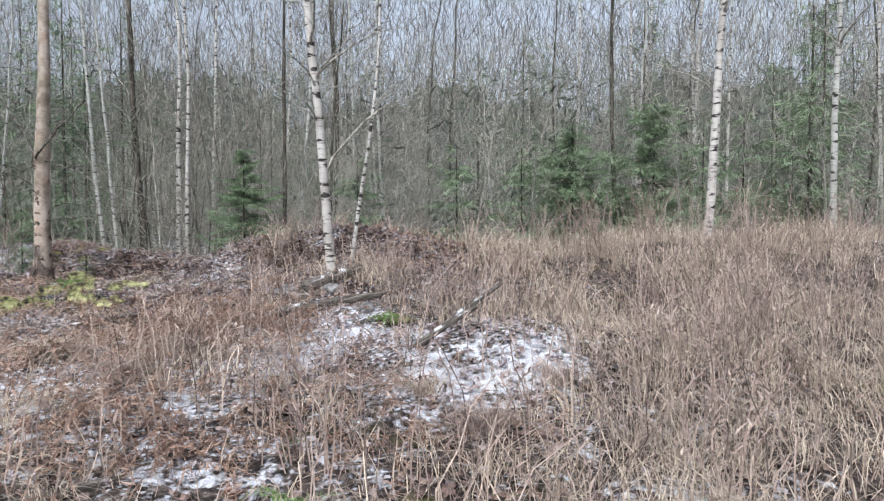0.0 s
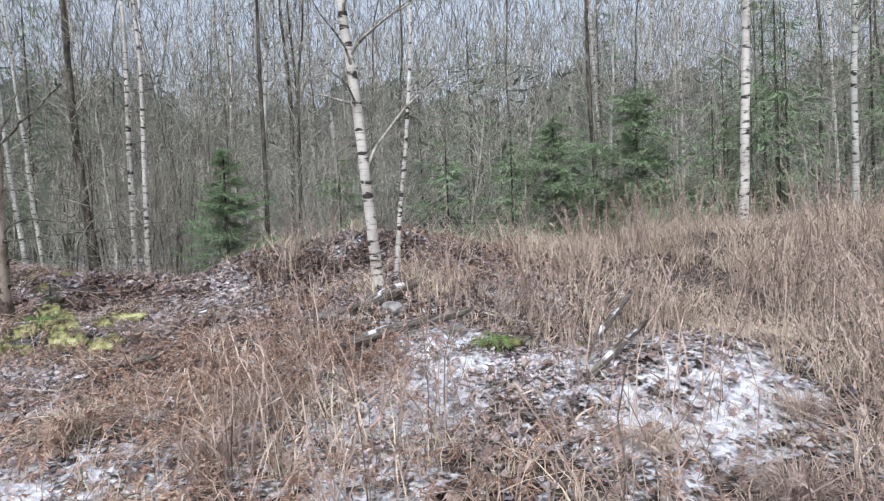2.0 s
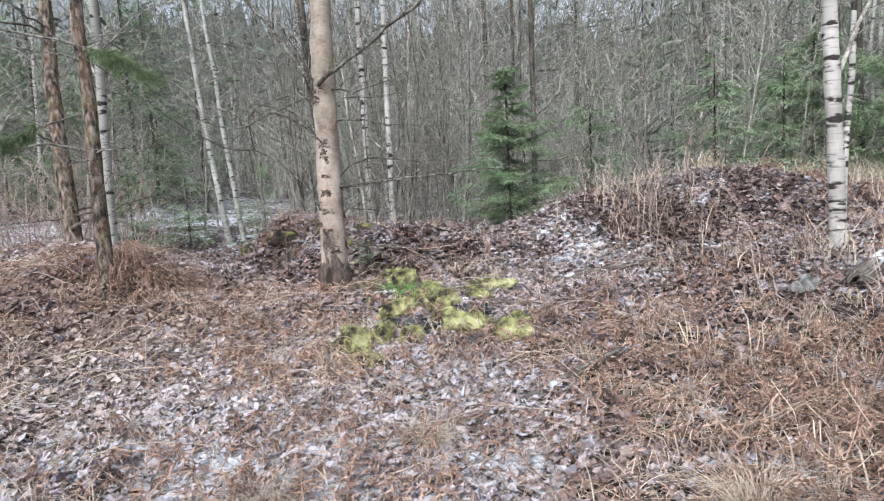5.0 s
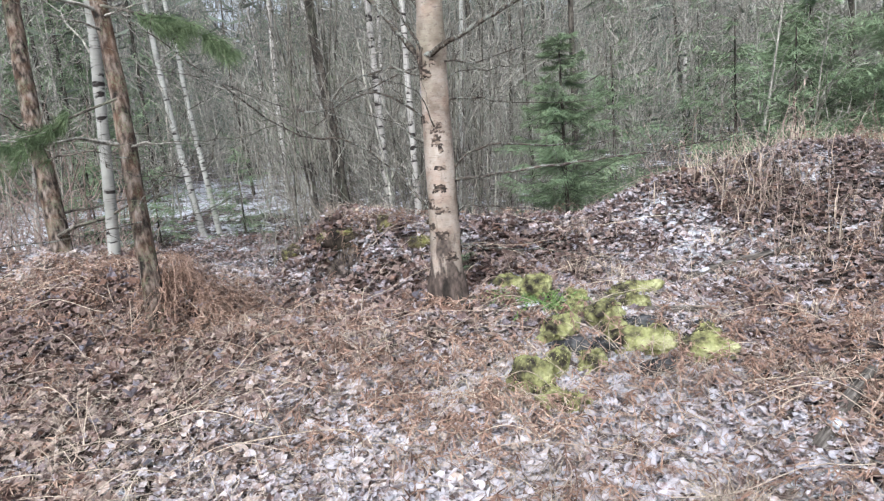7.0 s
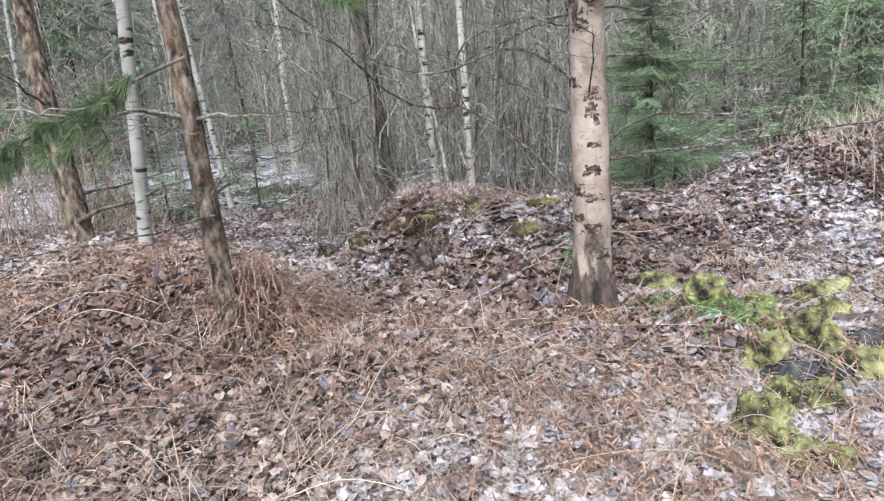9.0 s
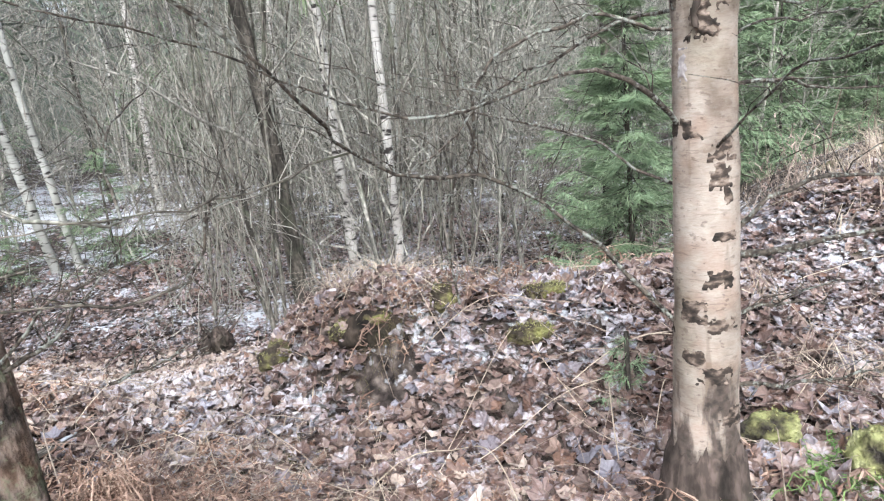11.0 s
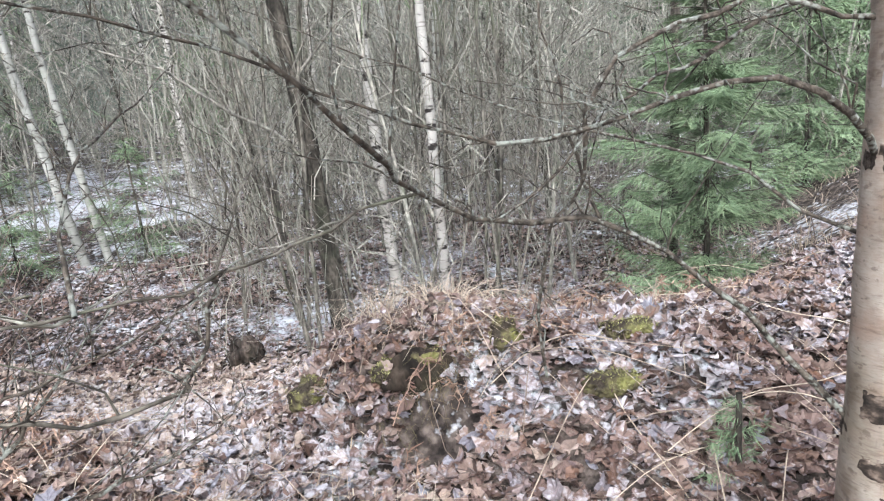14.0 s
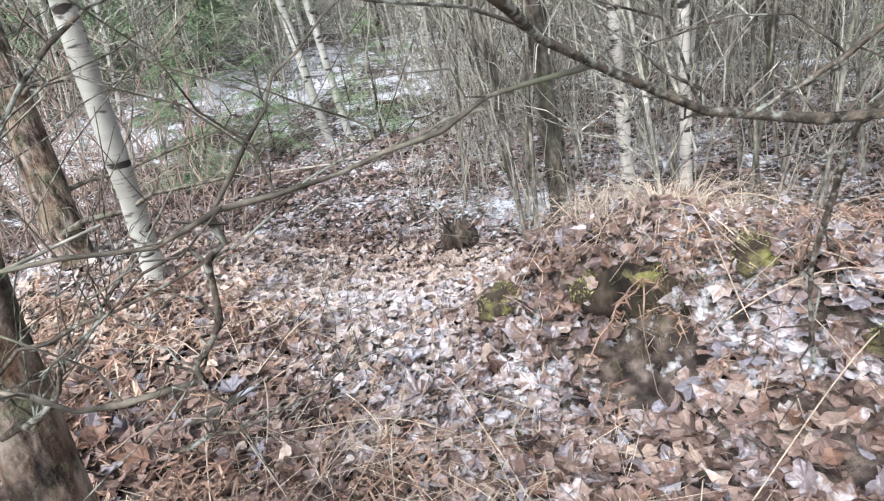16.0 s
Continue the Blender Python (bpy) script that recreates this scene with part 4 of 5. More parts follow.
LEAF_SHAPES = {
    "maple": ([0, 0.25, 0.45, 0.75, 1.0, 1.25, 1.6, 1.85, 2.3, 2.75, 3.14], [1.1, 0.88, 0.76, 0.9, 0.98, 0.78, 0.74, 0.84, 0.7, 0.6, 0.42], 0.95),
    "birch": ([0, 0.3, 0.75, 1.3, 1.9, 2.5, 3.14], [1.15, 0.82, 0.8, 0.84, 0.82, 0.75, 0.6], 0.8),
    "willow": ([0, 0.2, 0.6, 1.4, 2.3, 2.9, 3.14], [1.35, 1.05, 0.85, 0.7, 0.85, 1.0, 1.2], 0.5),
}


def leaves(rng, base, size, shape="birch", facing=(0, 0, 1.0)):
    ang, rad, slim = LEAF_SHAPES[shape]
    ang, rad = np.array(ang), np.array(rad)
    ang, rad = np.concatenate([ang, 6.2832 - ang[-2:0:-1]]), np.concatenate([rad, rad[-2:0:-1]])
    n, k = len(base), len(ang)
    s = size * rng.uniform(0.5, 1.3, n)
    curl = rng.normal(0.1, 0.34, n)
    fold = rng.normal(0, 0.4, n)
    x, y = rad * np.cos(ang), slim * rad * np.sin(ang)
    loc = np.stack([np.broadcast_to(x, (n, k)), np.broadcast_to(y, (n, k)), curl[:, None] * x ** 2 + fold[:, None] * np.abs(y)], -1)
    loc[..., :2] *= rng.uniform(0.86, 1.14, (n, k, 1))
    loc[..., 2] += rng.normal(0, 0.11, (n, k))
    loc = np.concatenate([loc, np.zeros((n, 1, 3))], 1) * s[:, None, None]
    a = heading(rng, n)
    up = unit(np.array(facing) + rng.normal(0, 0.3, (n, 3)))
    a = unit(a - up * np.sum(a * up, 1, keepdims=True))
    c = np.cross(up, a)
    v = base[:, None] + loc[..., :1] * a[:, None] + loc[..., 1:2] * c[:, None] + loc[..., 2:] * up[:, None]
    i = np.arange(n)[:, None] * (k + 1)
    j = np.arange(k)
    f = np.stack(np.broadcast_arrays(i + k, i + j, i + (j + 1) % k), -1).reshape(-1, 3)
    return v.reshape(-1, 3), f


b1 = np.concatenate([scatter(rng, 28000, -8.2, -3.2, 7.4, 11.6, lambda x, y: 0.9 + 0 * x), scatter(rng, 14000, -9.5, -2.5, 5.6, 12.8, lambda x, y: 0.9 + 0 * x)])
b1 = np.concatenate([b1, scatter(rng, 15000, -3.6, 0.4, 7.2, 10.4, lambda x, y: 0.85 + 0 * x)])
b2 = scatter(rng, 22000, -9, 3, 1.5, 9, lambda x, y: 0.3 + 0.7 * np.exp(-((x - 0.2) / 1.6) ** 2 - ((y - 5.2) / 1.1) ** 2) + 0.35 * clumps(x, y, 1.4, 5))
b4 = np.concatenate([scatter(rng, 12000, -9.0, -3.2, 4.6, 7.6, lambda x, y: 0.55 + 0.45 * clumps(x, y, 2.4, 8)), scatter(rng, 9000, -6.4, -3.4, 6.2, 7.7, lambda x, y: 0.5 + 0.5 * clumps(x, y, 2.9, 18))])
b2 = np.concatenate([b2, scatter(rng, 4000, -2.2, 2.2, 4.0, 6.6, lambda x, y: 0.75 * np.exp(-((x + 1.1) / 0.6) ** 2 - ((y - 5.2) / 0.9) ** 2) + 0.6 * np.exp(-((x - 0.4) / 0.9) ** 2 - ((y - 5.2) / 0.7) ** 2))])
b3 = np.concatenate([scatter(rng, 26000, -10.5, -1.5, 11.4, 16.5, lambda x, y: 0.45 + 0.55 * clumps(x, y, 1.6, 12)), scatter(rng, 12000, -16, -2, 16, 26, lambda x, y: 0.35 + 0.65 * clumps(x, y, 0.9, 13))])
b = np.concatenate([b1, b2, b3])
b4 = b4[~((b4[:, 0] > -4.8) & (b4[:, 1] > 6.85) & (rng.random(len(b4)) < 0.5))]
b4[:, 2] += rng.uniform(0.004, 0.05, len(b4))
b[:, 2] += rng.uniform(0.004, 0.045, len(b))
close = (b[:, 0] > -7.6) & (b[:, 0] < -3.8) & (b[:, 1] > 7.8) & (b[:, 1] < 10.3)
bare = ((b[:, 0] + 5.6) / 0.14) ** 2 + ((b[:, 1] - 9.55) / 0.09) ** 2 < 1
b, close = b[~bare], close[~bare]
pick = rng.random(len(b))
drape = scatter(rng, 1500, -5.9, -4.95, 9.5, 9.95, lambda x, y: np.exp(-((x + 5.4) / 0.22) ** 2 - ((y - 9.72) / 0.1) ** 2) + 0.5 * np.exp(-((x + 5.78) / 0.1) ** 2 - ((y - 9.62) / 0.06) ** 2))
drape = drape[((drape[:, 0] + 5.6) / 0.14) ** 2 + ((drape[:, 1] - 9.55) / 0.09) ** 2 > 1]
drape[:, 2] += rng.uniform(0.0, 0.13, len(drape))
v, f = join([leaves(rng, drape, 0.026, "birch", (0, -1.0, 0.5)), leaves(rng, b[close & (pick < 0.4)], 0.05, "maple"), leaves(rng, b[close & (pick >= 0.4) & (pick < 0.75)], 0.036), leaves(rng, b[close & (pick >= 0.75)], 0.034, "willow"),
             leaves(rng, b[~close & (pick < 0.3)], 0.04, "maple"), leaves(rng, b[~close & (pick >= 0.3)], 0.031), leaves(rng, b4, 0.03)])
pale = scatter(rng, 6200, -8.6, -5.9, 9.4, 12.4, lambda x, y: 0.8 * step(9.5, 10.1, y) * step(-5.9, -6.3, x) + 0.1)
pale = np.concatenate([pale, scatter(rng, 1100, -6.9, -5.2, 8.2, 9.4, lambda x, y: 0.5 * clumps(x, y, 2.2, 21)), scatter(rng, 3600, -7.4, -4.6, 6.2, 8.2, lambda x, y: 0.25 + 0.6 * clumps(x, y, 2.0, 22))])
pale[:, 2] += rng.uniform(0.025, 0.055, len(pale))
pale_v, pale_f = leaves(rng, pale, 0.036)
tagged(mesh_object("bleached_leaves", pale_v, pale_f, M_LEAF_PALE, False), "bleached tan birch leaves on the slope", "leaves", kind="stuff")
tagged(mesh_object("leaf_litter", v, f, M_LEAF, False), "fallen brown leaves dusted with snow", "leaves", kind="stuff")


# ---- the pinkish birch by the walk ----
def limb(tree, pts, r0, r1, k=14, sides=7, material=None, twiggy=1.2):
    """One branch as a part of its tree, in the tree's own space."""
    p = spline(pts, k)
    rng = np.random.default_rng(len(tree.children) + 3)
    w = rng.normal(0, 0.006, (k, 3))
    w[0] = 0
    p = p + w
    rad = (r1 + (r0 - r1) * np.linspace(1, 0, k) ** 1.6) * 0.5 * rng.uniform(0.8, 1.25, k)
    n = int(k * twiggy)
    at = rng.integers(2, k, n)
    ln = rng.uniform(0.06, 0.3, n)
    d = unit(unit(p[-1] - p[0]) + 1.1 * heading(rng, n))
    q = bent(p[at], d, ln * rng.uniform(-0.2, 0.9, n), ln, 5)
    q[:, 1:] += rng.normal(0, 0.008, (n, 4, 3))
    v, f = tubes(p[None], rad[None], sides)
    v = v + rng.normal(0, 0.07, (len(v), 1)) * (v - np.repeat(p, sides, 0))
    if n:
        v2, f2 = tubes(q, np.minimum(rad[at] * 0.5, 0.0026)[:, None] * np.linspace(1, 0.4, 5), 4)
        v, f = join([(v, f), (v2, f2)])
    return mesh_object("branch", v, f, material or M_LIMB, True, tree)


def near_birch():
    x0, y0 = -4.93, 8.17
    z0 = float(ground_z(x0, y0))
    tree = new("birch_tree")
    tree.location = (x0, y0, z0)
    rng = np.random.default_rng(4)
    h = 8.5
    zs = np.concatenate([np.linspace(-0.2, 3.0, 60), np.linspace(3.3, h, 14)])
    path = np.stack([0.024 * zs + 0.006 * np.sin(zs * 3) - 0.012, 0.004 * zs + 0.006 * np.cos(zs * 2.3), zs], -1)
    rad = np.maximum(0.1 * (1 - 0.115 * zs), 0.014) + 0.05 * np.exp(-np.maximum(zs, 0) / 0.12) + 0.012 * np.exp(-((zs - 1.62) / 0.1) ** 2)
    v, f = tubes(path[None], rad[None], 28)
    c = np.repeat(path, 28, 0)
    def knobbly(q):
        return noise.noise(Vector(q) * 9.0) * 0.006 + noise.noise(Vector(q) * 2.5) * 0.008

    lump = np.array([knobbly(q) for q in v])
    v = v + unit(v - c) * lump[:, None]
    mesh_object("trunk", v, f, M_BIRCH_PINK, True, tree)

    foot = np.linspace(-0.2, 0.24, 12)
    fp = np.stack([np.interp(foot, zs, path[:, 0]), np.interp(foot, zs, path[:, 1]), foot], -1)
    fr = np.interp(foot, zs, rad) + 0.012
    v, f = tubes(fp[None], fr[None], 40)
    v = v.reshape(12, 40, 3)
    flute = 0.006 * np.sin(np.arange(40) * 2.2) + rng.normal(0, 0.002, 40)
    v[:, :, :2] += unit(v - fp[:, None])[:, :, :2] * flute[:, None]
    v[-1, :, 2] += rng.uniform(-0.03, 0.03, 40) + 0.02 * np.sin(np.arange(40) * 0.9)
    v[-1, :, :2] -= unit(v - fp[:, None])[-1, :, :2] * 0.014
    mesh_object("root_bark", v.reshape(-1, 3), f, M_SCAR, True, tree)["label"] = "dark cracked bark at the foot"

    def at(z, deg):
        i = np.interp(z, zs, np.arange(len(zs)))
        q = path[int(i)]
        return q + 0.07 * np.array([math.cos(radians(deg)), math.sin(radians(deg)), 0])

    def patch(name, deg, z_low, z_high, half_low, half_high, lift, material, label):
        """A ragged dark blotch that stands a little proud of the trunk."""
        rows, cols = 34, 34
        shift = Vector((deg * 0.37, z_low * 11.0, 0))
        v = []
        for i in range(rows):
            u = 2 * i / (rows - 1) - 1
            z = 0.5 * (z_low + z_high) + 0.5 * (z_high - z_low) * u * 1.5
            at_z = np.interp(z, zs, np.arange(len(zs)))
            j, w = int(at_z), at_z - int(at_z)
            axis = path[j] * (1 - w) + path[j + 1] * w
            half = half_low + (half_high - half_low) * (0.5 + 0.5 * u)
            for c in range(cols):
                k = 2 * c / (cols - 1) - 1
                a = radians(deg + 1.5 * k * half)
                way = np.array([math.cos(a), math.sin(a), 0])
                q = axis + way * (rad[j] * (1 - w) + rad[j + 1] * w)
                inside = 0.5 - max(abs(k), abs(u)) ** 2 + 0.8 * noise.noise(Vector(q) * 30.0 + shift) + 0.65 * noise.noise(Vector(q) * 85.0 + shift)
                rim = max(abs(k), abs(u)) > 0.95
                v.append(q + way * (knobbly(q) + (-0.007 if rim else lift * max(-1.6, min(1.0, 3.0 * inside)))))
        i0 = (np.arange(rows - 1)[:, None] * cols + np.arange(cols - 1)).ravel()
        mesh_object(name, np.array(v), np.stack([i0, i0 + 1, i0 + cols + 1, i0 + cols], -1), material, True, tree)["label"] = label

    patch("branch_collar", 222, 1.445, 1.535, 34, 10, 0.006, M_BLOTCH, "dark wedge-shaped branch collar")
    patch("bare_wood", 187, 1.345, 1.415, 9, 8, 0.003, M_PALE, "pale strip of bare wood")
    for deg, z, half, tall in ((262, 1.157, 20, 0.026), (259, 1.08, 17, 0.028), (270, 1.025, 10, 0.02), (262, 0.911, 17, 0.011), (254, 0.788, 21, 0.02), (205, 0.69, 22, 0.026), (262, 0.652, 24, 0.018),
                               (207, 0.551, 16, 0.018), (246, 0.497, 26, 0.022), (284, 0.36, 26, 0.024), (199, 1.212, 18, 0.022), (196, 1.577, 11, 0.022), (263, 1.531, 11, 0.018)):
        patch("branch_scar", deg, z - tall, z + tall, half * 1.15, half * 0.8, 0.0016, M_BLOTCH, "dark ragged scar of a lost branch")

    o = np.array([x0, y0, z0])

    def world_limb(z, deg, pts, r0, r1, k=16, material=None, twiggy=1.2):
        limb(tree, np.concatenate([[at(z, deg)], np.asarray(pts) - o]), r0, r1, k, 7, material, twiggy)

    # long branches that reach over the hollow, with hanging twigs
    world_limb(0.66, 150, [(-5.2, 8.36, 1.68), (-5.49, 8.39, 1.9), (-5.7, 8.42, 1.93), (-5.89, 8.33, 2.02), (-6.01, 8.12, 2.14), (-6.3, 7.98, 2.4), (-6.7, 7.85, 2.75)], 0.018, 0.006, 22)
    world_limb(1.25, 160, [(-5.13, 8.14, 2.09), (-5.28, 8.15, 2.15), (-5.45, 8.28, 2.12), (-5.62, 8.36, 2.08), (-5.85, 8.36, 2.13), (-6.2, 8.3, 2.3), (-6.6, 8.2, 2.42)], 0.015, 0.004, 22)
    world_limb(1.52, 150, [(-5.2, 8.3, 2.3), (-5.55, 8.36, 2.09), (-5.53, 8.38, 2.0), (-5.59, 8.46, 1.84), (-5.57, 8.54, 1.66), (-5.55, 8.58, 1.48)], 0.011, 0.007, 22)
    world_limb(1.05, 140, [(-5.15, 8.45, 1.97), (-5.45, 8.75, 2.1), (-5.8, 9.1, 2.3), (-6.3, 9.4, 2.6)], 0.009, 0.003)
    limb(tree, np.array([(-5.49, 8.39, 1.9), (-5.52, 8.41, 1.99), (-5.56, 8.42, 2.2), (-5.58, 8.5, 2.5)]) - o, 0.008, 0.004, 10)
    limb(tree, np.array([(-5.89, 8.33, 2.02), (-6.0, 8.36, 1.99), (-6.12, 8.33, 1.965), (-6.25, 8.19, 1.965), (-6.42, 8.1, 1.965), (-6.7, 8.05, 1.97)]) - o, 0.007, 0.004, 16, 6, M_TWIG_DARK)
    limb(tree, np.array([(-6.25, 8.19, 1.965), (-6.28, 8.2, 1.88), (-6.32, 8.21, 1.79)]) - o, 0.008, 0.007, 8, 6, M_LIMB)
    limb(tree, np.array([(-6.32, 8.21, 1.79), (-6.42, 8.22, 1.765), (-6.58, 8.26, 1.775), (-6.8, 8.3, 1.8)]) - o, 0.008, 0.006, 10, 6, M_TWIG_DARK)
    limb(tree, np.array([(-6.0, 8.36, 1.99), (-6.2, 8.6, 1.9), (-6.5, 8.8, 1.86)]) - o, 0.004, 0.002, 10, 6, M_TWIG)
    limb(tree, np.array([(-6.25, 8.19, 1.965), (-6.2, 8.3, 2.05), (-6.12, 8.5, 2.16)]) - o, 0.005, 0.002, 10, 6, M_TWIG_DARK)
    limb(tree, np.array([(-6.42, 8.1, 1.965), (-6.45, 8.3, 2.1), (-6.4, 8.6, 2.2), (-6.3, 9.0, 2.32)]) - o, 0.007, 0.003, 14, 6, M_LIMB)
    world_limb(1.58, 120, [(-5.022, 8.34, 2.288), (-5.252, 8.345, 2.218), (-5.52, 8.34, 2.101), (-5.6, 8.33, 2.03), (-5.75, 8.32, 1.95)], 0.011, 0.005, 18)
    # branches on the ridge side
    world_limb(1.6 - z0, -15, [(-4.83, 8.13, 1.6), (-4.6, 8.06, 1.61), (-4.3, 7.97, 1.63), (-3.8, 7.84, 1.66), (-3.1, 7.75, 1.72)], 0.022, 0.006, 20)
    world_limb(1.68 - z0, -10, [(-4.8, 8.13, 1.7), (-4.66, 8.1, 1.78), (-4.45, 8.1, 1.78), (-4.1, 8.1, 1.74), (-3.7, 8.2, 1.74)], 0.018, 0.004, 18)
    world_limb(1.42 - z0, 0, [(-4.8, 8.13, 1.42), (-4.66, 8.13, 1.41), (-4.5, 8.14, 1.37)], 0.018, 0.006, 10)
    world_limb(1.18 - z0, 0, [(-4.83, 8.13, 1.18), (-4.6, 8.13, 1.13), (-4.4, 8.14, 1.1), (-3.86, 8.17, 0.98)], 0.016, 0.005, 16)
    world_limb(2.08 - z0, 0, [(-4.82, 8.14, 2.08), (-4.68, 8.15, 2.075), (-4.41, 8.17, 2.03), (-3.9, 8.2, 2.0)], 0.014, 0.004, 16)
    world_limb(2.21 - z0, 5, [(-4.82, 8.15, 2.215), (-4.6, 8.17, 2.24), (-4.3, 8.2, 2.26), (-3.8, 8.3, 2.3)], 0.01, 0.003, 16)
    world_limb(2.29 - z0, -5, [(-4.85, 8.12, 2.292), (-4.67, 8.09, 2.282), (-4.56, 8.08, 2.306), (-4.2, 8.0, 2.4)], 0.015, 0.004, 16)
    world_limb(1.2, -110, [(-5.05, 7.75, 2.1), (-5.25, 7.3, 2.15), (-5.7, 6.9, 2.2)], 0.008, 0.002)
    # the whorl of stout limbs above head height
    world_limb(2.4 - z0, 225, [(-4.965, 8.11, 2.367), (-4.937, 8.075, 2.35), (-4.895, 8.03, 2.375), (-4.84, 7.98, 2.395), (-4.75, 7.9, 2.43), (-4.4, 7.6, 2.6), (-3.9, 7.3, 2.9)], 0.032, 0.017, 20, None, 0.5)
    world_limb(2.3 - z0, 165, [(-5.0, 8.19, 2.34), (-5.025, 8.2, 2.4), (-5.06, 8.22, 2.455), (-5.1, 8.25, 2.51), (-5.3, 8.35, 2.8), (-5.7, 8.4, 3.3)], 0.038, 0.016, 20, None, 0.4)
    world_limb(2.37 - z0, 200, [(-4.985, 8.125, 2.38), (-4.995, 8.135, 2.43), (-5.03, 8.15, 2.5), (-5.2, 8.1, 2.8)], 0.022, 0.008, 12, None, 0.3)
    world_limb(2.5 - z0, 100, [(-4.95, 8.45, 2.7), (-5.0, 8.8, 2.9), (-5.2, 9.4, 3.3)], 0.034, 0.008)
    world_limb(2.42 - z0, 225, [(-4.975, 8.112, 2.378), (-4.985, 8.106, 2.345), (-4.99, 8.106, 2.289), (-4.99, 8.11, 2.224)], 0.019, 0.015, 12, M_SCAR, 0)
    for z, deg, r, drop in ((0.66, 150, 0.018, 0.05), (1.25, 160, 0.018, 0.04), (1.6 - z0, -15, 0.026, 0.04), (1.42 - z0, 0, 0.022, 0.04), (1.18 - z0, 0, 0.024, 0.05)):
        bm = bmesh.new()
        bmesh.ops.create_icosphere(bm, subdivisions=3, radius=1)
        for q in bm.verts:
            q.co *= 1 + 0.6 * noise.noise(q.co * 1.6 + Vector((z * 9, deg, 0))) + 0.35 * noise.noise(q.co * 4 + Vector((z * 5, deg, 0)))
        me = bpy.data.meshes.new("branch_scar")
        bm.to_mesh(me)
        bm.free()
        me.materials.append(M_SCAR)
        i = int(np.interp(z, zs, np.arange(len(zs))))
        d = np.array([math.cos(radians(deg)), math.sin(radians(deg)), 0])
        ob = new("branch_scar", me)
        ob.parent = tree
        ob.matrix_basis = Matrix.Translation(path[i] + d * (rad[i] - 0.004)) @ pose(0, 0, 0, 0, 0, deg) @ Matrix.Diagonal((0.009, r * 1.1, r * 0.7 + drop * 0.3, 1))
    v, f = branches_of(rng, path[60:], rad[60:], 26, 0.05, 1.9, 0.5, 6)
    mesh_object("crown", v, f, M_TWIG_DARK, True, tree)
    return tagged(tree, "pinkish-barked birch with dark scars beside mossy stones", "tree")


near_birch()


# ---- stones, logs and small plants ----
def stone(x, y, sx, sy, sz, seed, label, material, up=0.3, turn=0.0):
    bm = bmesh.new()
    bmesh.ops.create_icosphere(bm, subdivisions=4, radius=1)
    off = Vector((seed * 3.7, seed * 1.3, 0))
    for q in bm.verts:
        k = q.co.copy()
        q.co = k * (1 + 0.4 * noise.noise(k * 1.2 + off) + 0.24 * noise.noise(k * 3.2 + off) + 0.1 * noise.noise(k * 8 + off))
        q.co = Vector((q.co.x * sx, q.co.y * sy, q.co.z * sz))
    me = bpy.data.meshes.new("mossy_stone")
    bm.to_mesh(me)
    bm.free()
    me.polygons.foreach_set("use_smooth", np.full(len(me.polygons), True))
    me.materials.append(material)
    ob = new("mossy_stone", me)
    if material in (M_MOSS, M_MOSS_DULL):
        rng = np.random.default_rng(seed)
        top = np.array([q.co for q in me.vertices if q.co.z > -0.1 * sz])
        base = top[rng.integers(0, len(top), 520)] + rng.normal(0, 0.006, (520, 3))
        base = base[np.array([noise.noise(Vector(q) * 14 + off) for q in base]) > 0.0]
        n = len(base)
        tuft = bent(base, heading(rng, n), rng.uniform(0.003, 0.011, n), rng.uniform(0.0, 0.012, n), 3)
        v, f = strips(tuft, np.array([0.005, 0.005, 0.002]) * np.ones((n, 1)), heading(rng, n))
        tagged(mesh_object("moss", v, f, M_TUFT, False, ob), "fuzzy yellow-green moss", kind="stuff")
    ob.matrix_basis = pose(x, y, float(ground_z(x, y)) + sz * up, 0, 0, turn)
    return tagged(ob, label, "stone", "mossy stones")


STONES = "low stone thickly covered in yellow-green moss"
for k, (x, y, sx, sy, sz, turn) in enumerate(((-4.11, 7.58, 0.17, 0.09, 0.07, 35), (-4.68, 7.13, 0.13, 0.1, 0.08, 0), (-4.58, 6.92, 0.09, 0.13, 0.05, 50), (-4.05, 7.3, 0.2, 0.07, 0.06, -20),
                                              (-4.42, 7.46, 0.16, 0.08, 0.06, 25), (-4.4, 7.98, 0.12, 0.1, 0.08, 30), (-3.85, 7.78, 0.1, 0.06, 0.05, -10), (-3.78, 7.98, 0.24, 0.07, 0.05, 15),
                                              (-4.33, 7.22, 0.1, 0.07, 0.05, 70), (-3.72, 7.22, 0.18, 0.06, 0.06, -30), (-4.5, 8.35, 0.14, 0.1, 0.07, 0), (-4.2, 7.85, 0.08, 0.06, 0.05, 10),
                                              (-4.5, 7.24, 0.1, 0.06, 0.06, 65), (-4.12, 7.45, 0.09, 0.06, 0.06, 0), (-3.9, 7.34, 0.1, 0.05, 0.05, -35), (-4.28, 7.68, 0.1, 0.07, 0.05, 15), (-4.64, 7.02, 0.07, 0.06, 0.06, 20), (-3.62, 7.35, 0.1, 0.06, 0.05, 5))):
    stone(x, y, sx * 0.85, sy * 0.9, sz * 1.3, k, STONES, M_MOSS, 0.62, turn)
# flat slate, coloured near-black to stand in for shaded gaps under the stones
M_ROCK = bark_rough("gap_shade_slate", (0.018, 0.018, 0.02), (0.085, 0.085, 0.09), 0.1)
